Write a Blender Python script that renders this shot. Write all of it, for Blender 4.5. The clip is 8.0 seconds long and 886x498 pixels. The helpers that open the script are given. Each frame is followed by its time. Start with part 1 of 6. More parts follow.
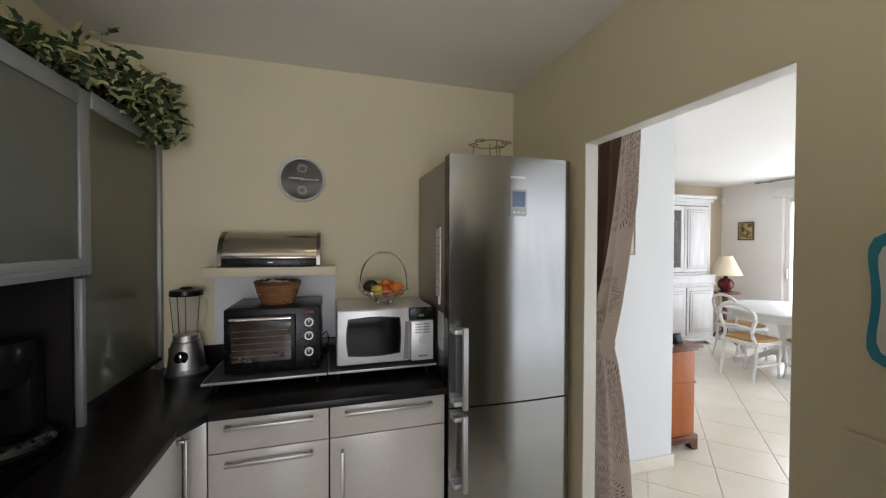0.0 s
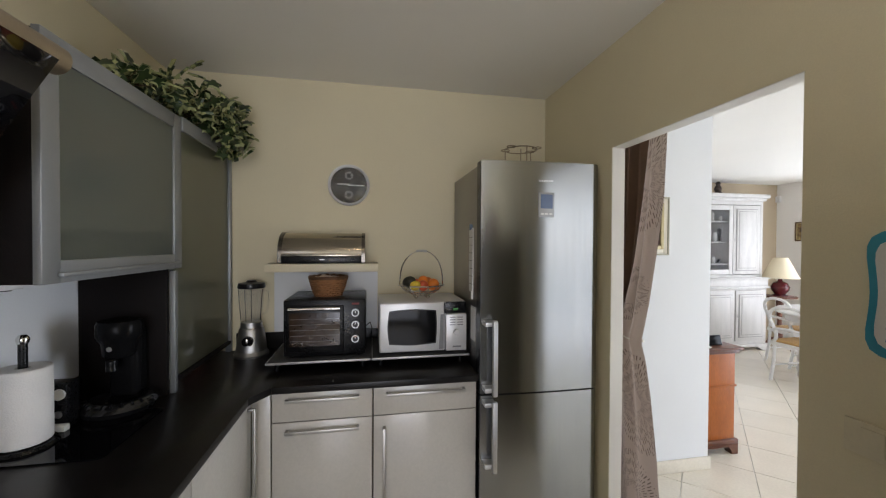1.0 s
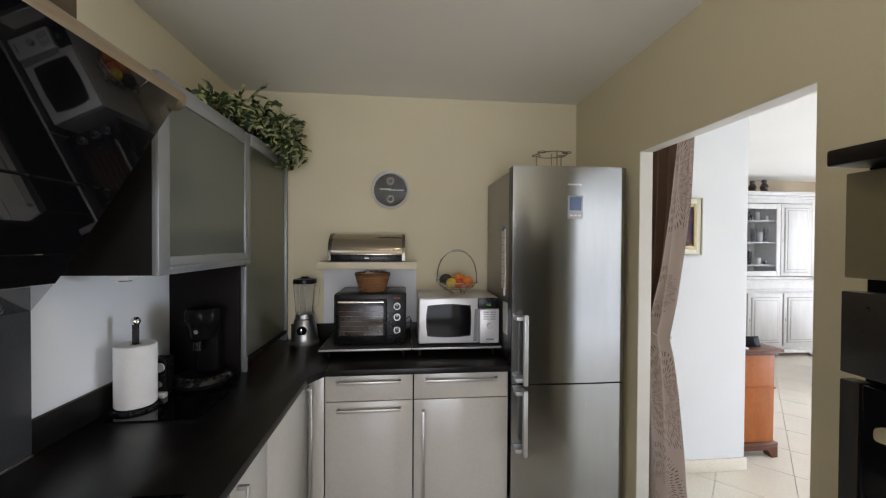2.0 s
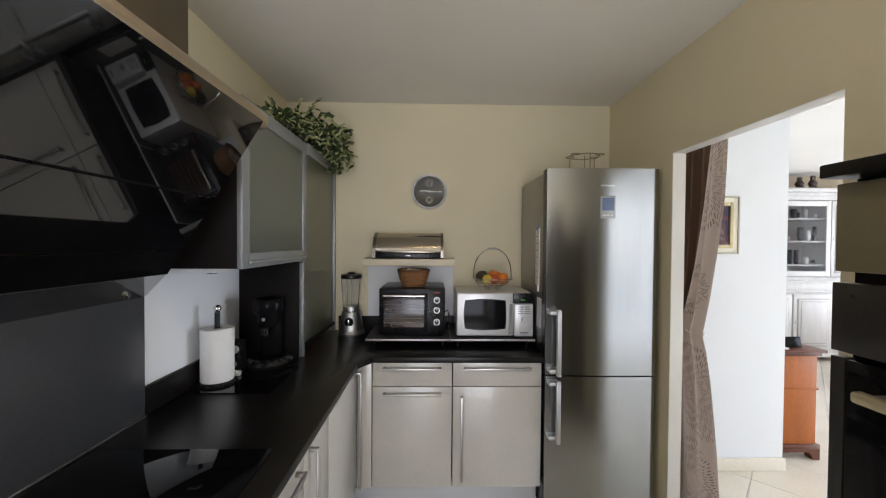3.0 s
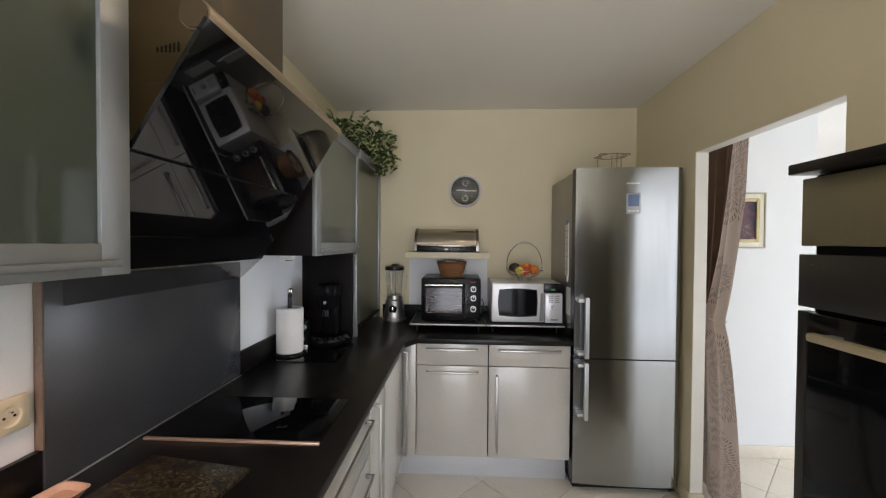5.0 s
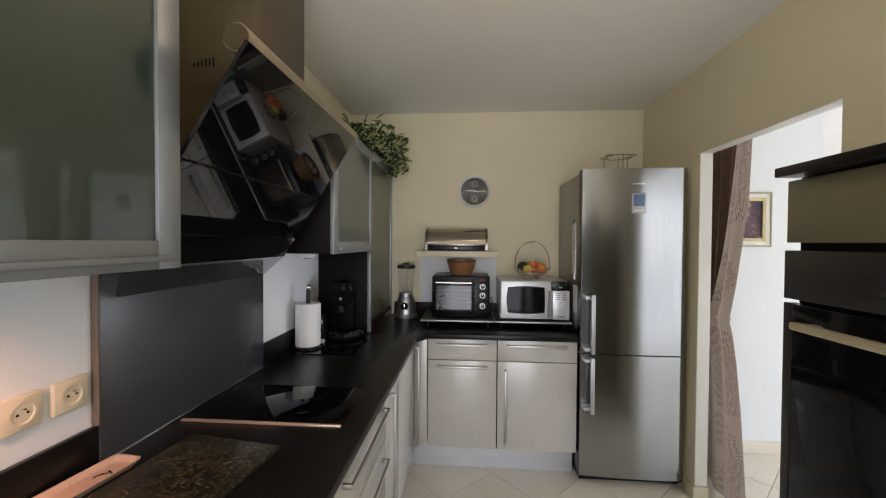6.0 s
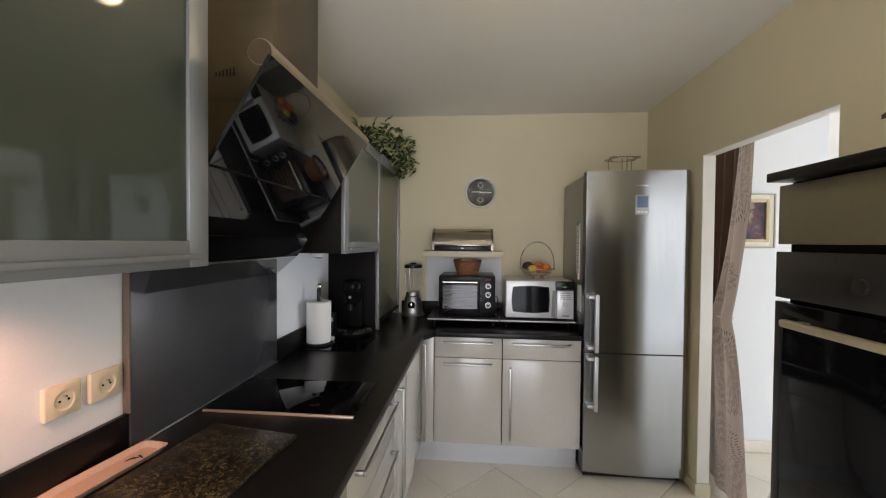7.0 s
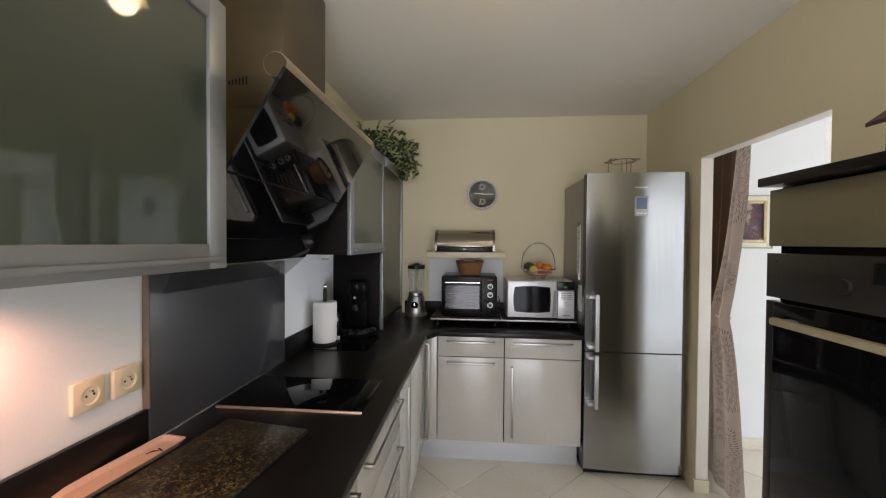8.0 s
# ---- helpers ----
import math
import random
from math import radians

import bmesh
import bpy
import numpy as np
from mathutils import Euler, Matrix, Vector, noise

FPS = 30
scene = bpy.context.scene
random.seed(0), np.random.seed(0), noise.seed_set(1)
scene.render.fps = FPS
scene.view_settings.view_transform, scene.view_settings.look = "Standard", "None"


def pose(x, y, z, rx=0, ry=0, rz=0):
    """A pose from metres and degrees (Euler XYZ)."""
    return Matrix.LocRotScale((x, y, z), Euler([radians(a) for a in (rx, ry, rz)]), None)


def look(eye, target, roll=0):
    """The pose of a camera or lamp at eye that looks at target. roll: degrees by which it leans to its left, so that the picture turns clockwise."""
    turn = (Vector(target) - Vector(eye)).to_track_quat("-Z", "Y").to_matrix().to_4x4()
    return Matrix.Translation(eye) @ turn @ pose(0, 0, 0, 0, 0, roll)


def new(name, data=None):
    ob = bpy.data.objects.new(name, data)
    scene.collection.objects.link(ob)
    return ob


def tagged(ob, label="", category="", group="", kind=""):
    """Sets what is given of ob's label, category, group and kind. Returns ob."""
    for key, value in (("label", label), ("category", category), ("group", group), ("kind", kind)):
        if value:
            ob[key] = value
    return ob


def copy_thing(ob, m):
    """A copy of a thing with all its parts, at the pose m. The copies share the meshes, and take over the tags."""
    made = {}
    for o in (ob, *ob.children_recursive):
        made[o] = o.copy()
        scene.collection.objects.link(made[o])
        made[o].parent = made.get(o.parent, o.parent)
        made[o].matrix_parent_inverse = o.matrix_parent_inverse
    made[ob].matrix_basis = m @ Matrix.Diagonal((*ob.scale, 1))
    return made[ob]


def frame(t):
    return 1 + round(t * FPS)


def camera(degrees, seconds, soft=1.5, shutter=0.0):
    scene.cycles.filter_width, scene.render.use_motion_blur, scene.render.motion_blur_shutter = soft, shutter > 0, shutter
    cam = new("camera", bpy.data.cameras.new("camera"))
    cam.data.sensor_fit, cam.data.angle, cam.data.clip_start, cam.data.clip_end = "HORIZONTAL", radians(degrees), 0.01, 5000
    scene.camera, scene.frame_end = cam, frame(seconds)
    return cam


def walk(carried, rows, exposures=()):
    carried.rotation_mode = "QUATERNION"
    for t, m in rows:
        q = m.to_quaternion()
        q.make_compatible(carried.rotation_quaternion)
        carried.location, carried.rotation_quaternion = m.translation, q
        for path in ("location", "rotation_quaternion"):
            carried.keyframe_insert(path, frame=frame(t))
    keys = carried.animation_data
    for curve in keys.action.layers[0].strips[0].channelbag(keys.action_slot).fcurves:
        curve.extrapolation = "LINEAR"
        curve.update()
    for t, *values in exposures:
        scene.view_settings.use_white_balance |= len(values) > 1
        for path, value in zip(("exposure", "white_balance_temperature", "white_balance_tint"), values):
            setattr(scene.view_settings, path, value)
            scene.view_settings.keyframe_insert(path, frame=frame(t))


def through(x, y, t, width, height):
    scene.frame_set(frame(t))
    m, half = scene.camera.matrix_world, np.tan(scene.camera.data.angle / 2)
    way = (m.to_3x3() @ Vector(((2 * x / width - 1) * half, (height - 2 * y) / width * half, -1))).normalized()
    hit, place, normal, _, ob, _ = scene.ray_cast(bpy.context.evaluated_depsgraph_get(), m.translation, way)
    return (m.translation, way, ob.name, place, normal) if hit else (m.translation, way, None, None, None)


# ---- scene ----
cam = camera(99.3, 8.0, soft=1.2)
PATH = [
    (0, (0.135, 0.169, 1.526), (0.707, 2.086, 1.493), 0.2),
    (0.5, (0.128, 0.097, 1.522), (0.594, 2.041, 1.489), 0.1),
    (1, (0.121, 0.013, 1.518), (0.494, 1.978, 1.49), 0.3),
    (2.5, (0.061, -0.214, 1.514), (0.176, 1.783, 1.485), 0.3),
    (3, (0.031, -0.284, 1.514), (0.072, 1.716, 1.479), 0.4),
    (3.5, (0.003, -0.354, 1.506), (-0.004, 1.646, 1.472), 0.4),
    (4, (-0.019, -0.41, 1.5), (-0.052, 1.589, 1.466), 0.4),
    (4.5, (-0.028, -0.461, 1.486), (-0.095, 1.537, 1.452), 0.4),
    (5, (-0.038, -0.516, 1.475), (-0.136, 1.481, 1.44), 0.4),
    (6.5, (-0.046, -0.63, 1.469), (-0.205, 1.363, 1.433), 0.4),
    (7, (-0.049, -0.656, 1.471), (-0.22, 1.336, 1.435), 0.5),
    (7.5, (-0.056, -0.679, 1.471), (-0.231, 1.313, 1.437), 0.5),
    (8, (-0.059, -0.702, 1.476), (-0.234, 1.29, 1.442), 0.4),
]
walk(cam, [(t, look(eye, target, roll)) for t, eye, target, roll in PATH], exposures=[(0, -0.17, 6260, 18), (1, -0.10, 6260, 18), (2.5, 0.07, 6220, 18), (3.5, 0.19, 6240, 18), (5, 0.11, 6280, 18), (8, 0.06, 6340, 18)])

# ---- world and light ----
KX0, KX1, KY0, KY1, CEIL = -1.0, 1.255, -3.2, 2.36, 2.48
world = bpy.data.worlds.new("world")
scene.world = world
world.use_nodes = True
wn = world.node_tree
sky = wn.nodes.new("ShaderNodeTexSky")
sky.sky_type = "NISHITA"
sky.sun_disc = False
sky.sun_elevation, sky.sun_rotation = radians(50), radians(160)
wn.links.new(sky.outputs[0], wn.nodes["Background"].inputs[0])
wn.nodes["Background"].inputs[1].default_value = 0.15

sun_data = bpy.data.lights.new("sun", "SUN")
sun_data.energy, sun_data.angle, sun_data.color = 2.5, radians(0.5), (1.0, 0.95, 0.88)
sun = new("sun", sun_data)
sun.matrix_world = look((3.0, -3.0, 8.0), (3.0, -0.5, 5.0))


def area_lamp(name, at, to, w, h, watts, color):
    d = bpy.data.lights.new(name, "AREA")
    d.shape, d.size, d.size_y, d.energy, d.color = "RECTANGLE", w, h, watts, color
    ob = new(name, d)
    ob.matrix_world = look(at, to)
    return ob


LAMPX, LAMPY = 0.0, 0.585
DAY = (0.90, 0.96, 1.0)
area_lamp("daylight_south_window", (3.6, -1.12, 1.15), (3.6, 5.0, 1.15), 3.2, 2.1, 27, DAY)
area_lamp("daylight_garden_door", (0.125, -3.18, 1.1), (0.125, 0.0, 1.1), 1.7, 2.0, 57, (0.90, 0.95, 1.0))
area_lamp("daylight_east_door", (6.42, 1.1, 1.1), (0.0, 1.1, 1.1), 1.9, 2.0, 95, (0.82, 0.92, 1.0))
area_lamp("daylight_east_window", (6.42, 3.45, 1.2), (0.0, 3.45, 1.2), 1.2, 2.0, 26, DAY)
bulb = bpy.data.lights.new("under_cabinet_bulb", "SPOT")
bulb.energy, bulb.color, bulb.spot_size, bulb.spot_blend, bulb.shadow_soft_size = 9.5, (1.0, 0.48, 0.29), radians(150), 0.7, 0.03
bulb_ob = new("under_cabinet_bulb", bulb)
bulb_ob.matrix_world = look((-0.86, -0.18, 1.400), (-0.9, -0.18, 0.9))
bulb = bpy.data.lights.new("ceiling_bulb", "POINT")
bulb.energy, bulb.color, bulb.shadow_soft_size = 1.2, (1.0, 0.75, 0.45), 0.04
bulb_ob = new("ceiling_bulb", bulb)
bulb_ob.location = (LAMPX, LAMPY, 2.345)

# ---- materials ----


def material(name, color, rough=0.5, metal=0.0, var=0.12, scale=6.0, fine=120.0, bump=0.02, spec=0.5, coat=0.0, stretch=(1, 1, 1), island=0.0, rough_var=0.1):
    """A principled surface with variation at two scales and fine relief."""
    m = bpy.data.materials.new(name)
    m.use_nodes = True
    nt = m.node_tree
    b = nt.nodes["Principled BSDF"]
    b.inputs["Metallic"].default_value = metal
    b.inputs["Specular IOR Level"].default_value = spec
    b.inputs["Coat Weight"].default_value = coat
    b.inputs["Coat Roughness"].default_value = 0.08
    tc = nt.nodes.new("ShaderNodeTexCoord")
    mp = nt.nodes.new("ShaderNodeMapping")
    mp.inputs["Scale"].default_value = stretch
    nt.links.new(tc.outputs["Object"], mp.inputs[0])
    big, small = nt.nodes.new("ShaderNodeTexNoise"), nt.nodes.new("ShaderNodeTexNoise")
    big.inputs["Scale"].default_value, small.inputs["Scale"].default_value = scale, fine
    big.inputs["Detail"].default_value, small.inputs["Detail"].default_value = 5, 4
    for n in (big, small):
        nt.links.new(mp.outputs[0], n.inputs["Vector"])
    add = nt.nodes.new("ShaderNodeMath")
    add.operation = "ADD"
    nt.links.new(big.outputs[0], add.inputs[0])
    nt.links.new(small.outputs[0], add.inputs[1])
    fac = add
    if island:
        oi = nt.nodes.new("ShaderNodeObjectInfo")
        mul = nt.nodes.new("ShaderNodeMath")
        mul.operation = "MULTIPLY_ADD"
        mul.inputs[1].default_value = island
        nt.links.new(oi.outputs["Random"], mul.inputs[0])
        nt.links.new(add.outputs[0], mul.inputs[2])
        fac = mul
    ramp = nt.nodes.new("ShaderNodeMapRange")
    ramp.inputs["From Min"].default_value, ramp.inputs["From Max"].default_value = 0.6, 1.4
    ramp.inputs["To Min"].default_value, ramp.inputs["To Max"].default_value = 1 - var, 1 + var
    nt.links.new(fac.outputs[0], ramp.inputs[0])
    mix = nt.nodes.new("ShaderNodeVectorMath")
    mix.operation = "SCALE"
    mix.inputs[0].default_value = color
    nt.links.new(ramp.outputs[0], mix.inputs["Scale"])
    nt.links.new(mix.outputs[0], b.inputs["Base Color"])
    rr = nt.nodes.new("ShaderNodeMapRange")
    rr.inputs["From Min"].default_value, rr.inputs["From Max"].default_value = 0.6, 1.4
    rr.inputs["To Min"].default_value, rr.inputs["To Max"].default_value = max(rough * (1 - rough_var), 0), min(rough * (1 + rough_var), 1)
    nt.links.new(add.outputs[0], rr.inputs[0])
    nt.links.new(rr.outputs[0], b.inputs["Roughness"])
    if bump:
        bp = nt.nodes.new("ShaderNodeBump")
        bp.inputs["Strength"].default_value = min(bump * 8, 1)
        bp.inputs["Distance"].default_value = 0.002
        nt.links.new(small.outputs[0], bp.inputs["Height"])
        nt.links.new(bp.outputs[0], b.inputs["Normal"])
    return m


def glow(name, color, strength):
    m = bpy.data.materials.new(name)
    m.use_nodes = True
    b = m.node_tree.nodes["Principled BSDF"]
    b.inputs["Base Color"].default_value = (*color, 1)
    b.inputs["Emission Color"].default_value = (*color, 1)
    b.inputs["Emission Strength"].default_value = strength
    return m


def glass(name, color, rough=0.0, alpha=0.25, metal=0.0):
    """A thin pane: a glossy, tinted surface mixed with clear see-through."""
    m = bpy.data.materials.new(name)
    m.use_nodes = True
    nt = m.node_tree
    b = nt.nodes["Principled BSDF"]
    b.inputs["Base Color"].default_value = (*color, 1)
    b.inputs["Roughness"].default_value = rough
    b.inputs["Alpha"].default_value = alpha
    n = nt.nodes.new("ShaderNodeTexNoise")
    n.inputs["Scale"].default_value = 9
    r = nt.nodes.new("ShaderNodeMapRange")
    r.inputs["To Min"].default_value, r.inputs["To Max"].default_value = rough * 0.8, rough * 1.2 + 0.01
    nt.links.new(n.outputs[0], r.inputs[0])
    nt.links.new(r.outputs[0], b.inputs["Roughness"])
    return m


WALL = material("cream_wall_paint", (0.72, 0.656, 0.470), 0.75, var=0.05, scale=2.0, fine=260, bump=0.04)
WHITE_WALL = material("white_wall_paint", (0.82, 0.835, 0.85), 0.75, var=0.03, scale=2.0, fine=260, bump=0.04)
CREAM_WALL = material("pale_cream_wall_paint", (0.88, 0.865, 0.83), 0.75, var=0.03, scale=2.0, fine=260, bump=0.04)
TAN_WALL = material("tan_wall_paint", (0.55, 0.45, 0.32), 0.8, var=0.04, scale=2.0, fine=260, bump=0.04)
CEILING = material("matt_white_ceiling", (0.86, 0.84, 0.785), 0.9, var=0.03, scale=1.5, fine=200, bump=0.03)
TILE = material("cream_floor_tile", (0.74, 0.68, 0.57), 0.22, var=0.08, scale=3.0, fine=60, bump=0.01, island=0.25)
GROUT = material("pale_grout", (0.68, 0.66, 0.61), 0.9, fine=300)
WORKTOP = material("black_brown_laminate", (0.009, 0.0078, 0.0072), 0.30, var=0.3, scale=12, fine=240, bump=0.02, spec=0.24)
FRONT = material("greige_gloss_front", (0.50, 0.475, 0.425), 0.18, var=0.06, scale=4, fine=90, bump=0.006, coat=0.25)
CARCASS = material("dark_brown_board", (0.011, 0.009, 0.0085), 0.5, var=0.2, scale=8, fine=160, spec=0.08)
ALU = material("brushed_aluminium", (0.50, 0.50, 0.50), 0.42, 1.0, var=0.06, scale=4, fine=200, stretch=(1, 1, 8), bump=0.01)
STEEL = material("brushed_steel", (0.355, 0.365, 0.37), 0.19, 1.0, var=0.05, scale=3, fine=180, stretch=(14, 14, 0.6), bump=0.0)
fs_ = STEEL.node_tree.nodes["Principled BSDF"]
fs_.inputs["Anisotropic"].default_value = 0.80
fs_.inputs["Anisotropic Rotation"].default_value = 0.25
DARKSTEEL = material("dark_grey_steel_panel", (0.30, 0.29, 0.28), 0.35, 1.0, var=0.06, scale=3, fine=150, stretch=(1, 12, 1))
CHROME = material("polished_chrome", (0.75, 0.74, 0.72), 0.09, 1.0, var=0.04, bump=0.0)
BLACKGLASS = material("black_glass", (0.004, 0.004, 0.005), 0.03, var=0.1, bump=0.0, spec=0.18)
BLACK = material("black_plastic", (0.005, 0.005, 0.0055), 0.28, var=0.2, bump=0.01, spec=0.3)
HOODGLASS = material("mirror_black_glass", (0.004, 0.004, 0.005), 0.02, var=0.1, bump=0.0, spec=0.6, coat=0.35)
HOODGLASS.node_tree.nodes["Principled BSDF"].inputs["IOR"].default_value = 1.75
OVENGLASS = material("dark_oven_glass", (0.006, 0.006, 0.007), 0.06, var=0.1, bump=0.0, spec=0.14)
BROWNSTEEL = material("bronze_brown_steel", (0.155, 0.125, 0.085), 0.36, 0.85, var=0.08, scale=3, fine=150, stretch=(1, 1, 12))
TAUPE = material("dark_taupe_front", (0.17, 0.15, 0.09), 0.3, var=0.06, scale=4, fine=90, bump=0.006)
PANELSTEEL = material("dark_satin_panel", (0.03, 0.028, 0.026), 0.3, 0.2, var=0.1, fine=150)
FROST = bpy.data.materials.new("frosted_glass")
FROST.use_nodes = True
fb_ = FROST.node_tree.nodes["Principled BSDF"]
fb_.inputs["Base Color"].default_value = (0.145, 0.195, 0.135, 1)
fb_.inputs["Roughness"].default_value = 0.55
fb_.inputs["Transmission Weight"].default_value = 0.8
fb_.inputs["IOR"].default_value = 1.45
fb_.inputs["Coat Weight"].default_value = 1.0
fb_.inputs["Coat Roughness"].default_value = 0.04
def frosted(name, tint, through):
    m = bpy.data.materials.new(name)
    m.use_nodes = True
    b = m.node_tree.nodes["Principled BSDF"]
    b.inputs["Base Color"].default_value = (*tint, 1)
    b.inputs["Roughness"].default_value = 0.5
    b.inputs["Transmission Weight"].default_value = through
    b.inputs["IOR"].default_value = 1.45
    b.inputs["Coat Weight"].default_value = 0.6
    b.inputs["Coat Roughness"].default_value = 0.06
    return m


CLEARFROST = frosted("pale_frosted_glass", (0.37, 0.42, 0.37), 0.86)
OLIVEFROST = frosted("olive_frosted_glass", (0.33, 0.35, 0.24), 0.84)
FRAMEALU = material("anodised_grey_frame", (0.28, 0.293, 0.298), 0.42, 0.4, var=0.05, scale=4, fine=200, bump=0.008)
PLINTH = material("pale_anodised_plinth", (0.66, 0.68, 0.71), 0.34, 0.6, var=0.05, scale=3, fine=200, stretch=(1, 1, 8), bump=0.006)
MINIGLASS = material("brown_oven_glass", (0.030, 0.016, 0.009), 0.05, var=0.45, scale=14, bump=0.0, spec=0.5)
SATINBRASS = material("warm_satin_metal", (0.62, 0.54, 0.36), 0.38, 0.5, var=0.05)
SMOKE = glass("smoked_acrylic", (0.07, 0.07, 0.075), 0.06, 0.55)

# ---- building blocks ----


def box(x0, x1, y0, y1, z0, z1, bevel=0.0, seg=2, bm=None):
    out = bm or bmesh.new()
    made = bmesh.ops.create_cube(out, size=1.0)["verts"]
    bmesh.ops.transform(out, matrix=Matrix.LocRotScale(((x0 + x1) / 2, (y0 + y1) / 2, (z0 + z1) / 2), None, (x1 - x0, y1 - y0, z1 - z0)), verts=made)
    if bevel:
        edges = list({e for v in made for e in v.link_edges})
        bmesh.ops.bevel(out, geom=edges, offset=bevel, segments=seg, affect="EDGES", profile=0.5)
    return out


def rod(a, b, r, n=16, bm=None, r2=None):
    out = bm or bmesh.new()
    a, b = Vector(a), Vector(b)
    made = bmesh.ops.create_cone(out, cap_ends=True, segments=n, radius1=r, radius2=r if r2 is None else r2, depth=(b - a).length)["verts"]
    bmesh.ops.transform(out, matrix=Matrix.Translation((a + b) / 2) @ (b - a).to_track_quat("Z", "Y").to_matrix().to_4x4(), verts=made)
    return out


def lathe(profile, at=(0, 0, 0), n=32, bm=None):
    """A turned shape from (radius, height) pairs."""
    out = bm or bmesh.new()
    rings = []
    for r, h in profile:
        if r < 1e-5:
            rings.append([out.verts.new((at[0], at[1], at[2] + h))])
        else:
            rings.append([out.verts.new((at[0] + r * math.cos(2 * math.pi * i / n), at[1] + r * math.sin(2 * math.pi * i / n), at[2] + h)) for i in range(n)])
    for p, q in zip(rings, rings[1:]):
        for i in range(n):
            j = (i + 1) % n
            if len(p) == 1 and len(q) == 1:
                continue
            if len(p) == 1:
                out.faces.new((p[0], q[j], q[i]))
            elif len(q) == 1:
                out.faces.new((p[i], p[j], q[0]))
            else:
                out.faces.new((p[i], p[j], q[j], q[i]))
    bmesh.ops.recalc_face_normals(out, faces=out.faces)
    return out


def sweep(points, r, n=10, closed=False, bm=None):
    """A round wire along points."""
    out = bm or bmesh.new()
    pts = [Vector(p) for p in points]
    rings = []
    count = len(pts)
    for i, p in enumerate(pts):
        a = pts[(i - 1) % count] if closed or i > 0 else p
        b = pts[(i + 1) % count] if closed or i < count - 1 else p
        d = (b - a).normalized()
        side = d.cross(Vector((0, 0, 1)))
        if side.length < 0.05:
            side = d.cross(Vector((0, 1, 0)))
        side.normalize()
        up = side.cross(d)
        rings.append([out.verts.new(p + r * (math.cos(2 * math.pi * k / n) * side + math.sin(2 * math.pi * k / n) * up)) for k in range(n)])
    pairs = list(zip(rings, rings[1:])) + ([(rings[-1], rings[0])] if closed else [])
    for p, q in pairs:
        for k in range(n):
            out.faces.new((p[k], p[(k + 1) % n], q[(k + 1) % n], q[k]))
    if not closed:
        out.faces.new(rings[0])
        out.faces.new(rings[-1])
    bmesh.ops.recalc_face_normals(out, faces=out.faces)
    return out


def prism(outline, axis, a, b, bevel=0.0, bm=None):
    """A solid from a flat outline, drawn out along an axis from a to b."""
    out = bm or bmesh.new()

    def place(p, d):
        return {"x": (d, p[0], p[1]), "y": (p[0], d, p[1]), "z": (p[0], p[1], d)}[axis]
    lo = [out.verts.new(place(p, a)) for p in outline]
    hi = [out.verts.new(place(p, b)) for p in outline]
    n = len(outline)
    faces = [out.faces.new(lo), out.faces.new(hi[::-1])] + [out.faces.new((lo[i], hi[i], hi[(i + 1) % n], lo[(i + 1) % n])) for i in range(n)]
    bmesh.ops.recalc_face_normals(out, faces=faces)
    if bevel:
        bmesh.ops.bevel(out, geom=list({e for f in faces for e in f.edges}), offset=bevel, segments=2, affect="EDGES", profile=0.5)
    return out


def mesh_of(name, bm, mat, smooth=True):
    me = bpy.data.meshes.new(name)
    bm.to_mesh(me)
    bm.free()
    me.materials.append(mat)
    if smooth:
        for p in me.polygons:
            p.use_smooth = True
        me.set_sharp_from_angle(angle=radians(35))
    return me


def part(name, bm, mat, parent, label=""):
    ob = new(name, mesh_of(name, bm, mat))
    if parent:
        ob.parent = parent
        ob.matrix_parent_inverse = parent.matrix_world.inverted()
        if parent.type == "EMPTY":
            ob.matrix_parent_inverse = Matrix.Translation(-parent.location)
    return tagged(ob, label)


def thing(name, at, label, category, group=""):
    ob = new(name)
    ob.location = at
    ob.empty_display_size = 0.05
    return tagged(ob, label, category, group)


def solid(name, bm, mat, label, category, group="", kind=""):
    return tagged(new(name, mesh_of(name, bm, mat)), label, category, group, kind)


def structure(name, bm, mat, label="", category=""):
    return tagged(new(name, mesh_of(name, bm, mat)), label, category or name.split("_")[0], kind="structure")


# ---- structure ----
LX1, LY0, LY1 = 6.5, -1.2, 4.95
T = 0.07
floor = structure("floor", box(KX0 - 0.2, LX1 + 0.2, KY0 - 0.2, LY1 + 0.2, -0.12, -0.008), GROUT, "cream stone tiles with grey joints", "floor")
structure("wall_north", box(KX0 - 0.2, 1.325, KY1, KY1 + 0.15, 0, CEIL), WALL, "cream painted kitchen wall", "wall")
structure("wall_west", box(KX0 - 0.2, KX0, KY0 - 0.2, KY1, 0, CEIL), WALL, "cream painted kitchen wall", "wall")
OY0, OY1, OZ = 0.826, 1.645, 1.985
bm = prism([(KY0 - 0.2, 0), (OY0, 0), (OY0, OZ), (OY1, OZ), (OY1, 0), (KY1, 0), (KY1, CEIL), (KY0 - 0.2, CEIL)], "x", KX1, KX1 + T)
structure("wall_east", bm, WALL, "cream partition wall with an open doorway", "wall")
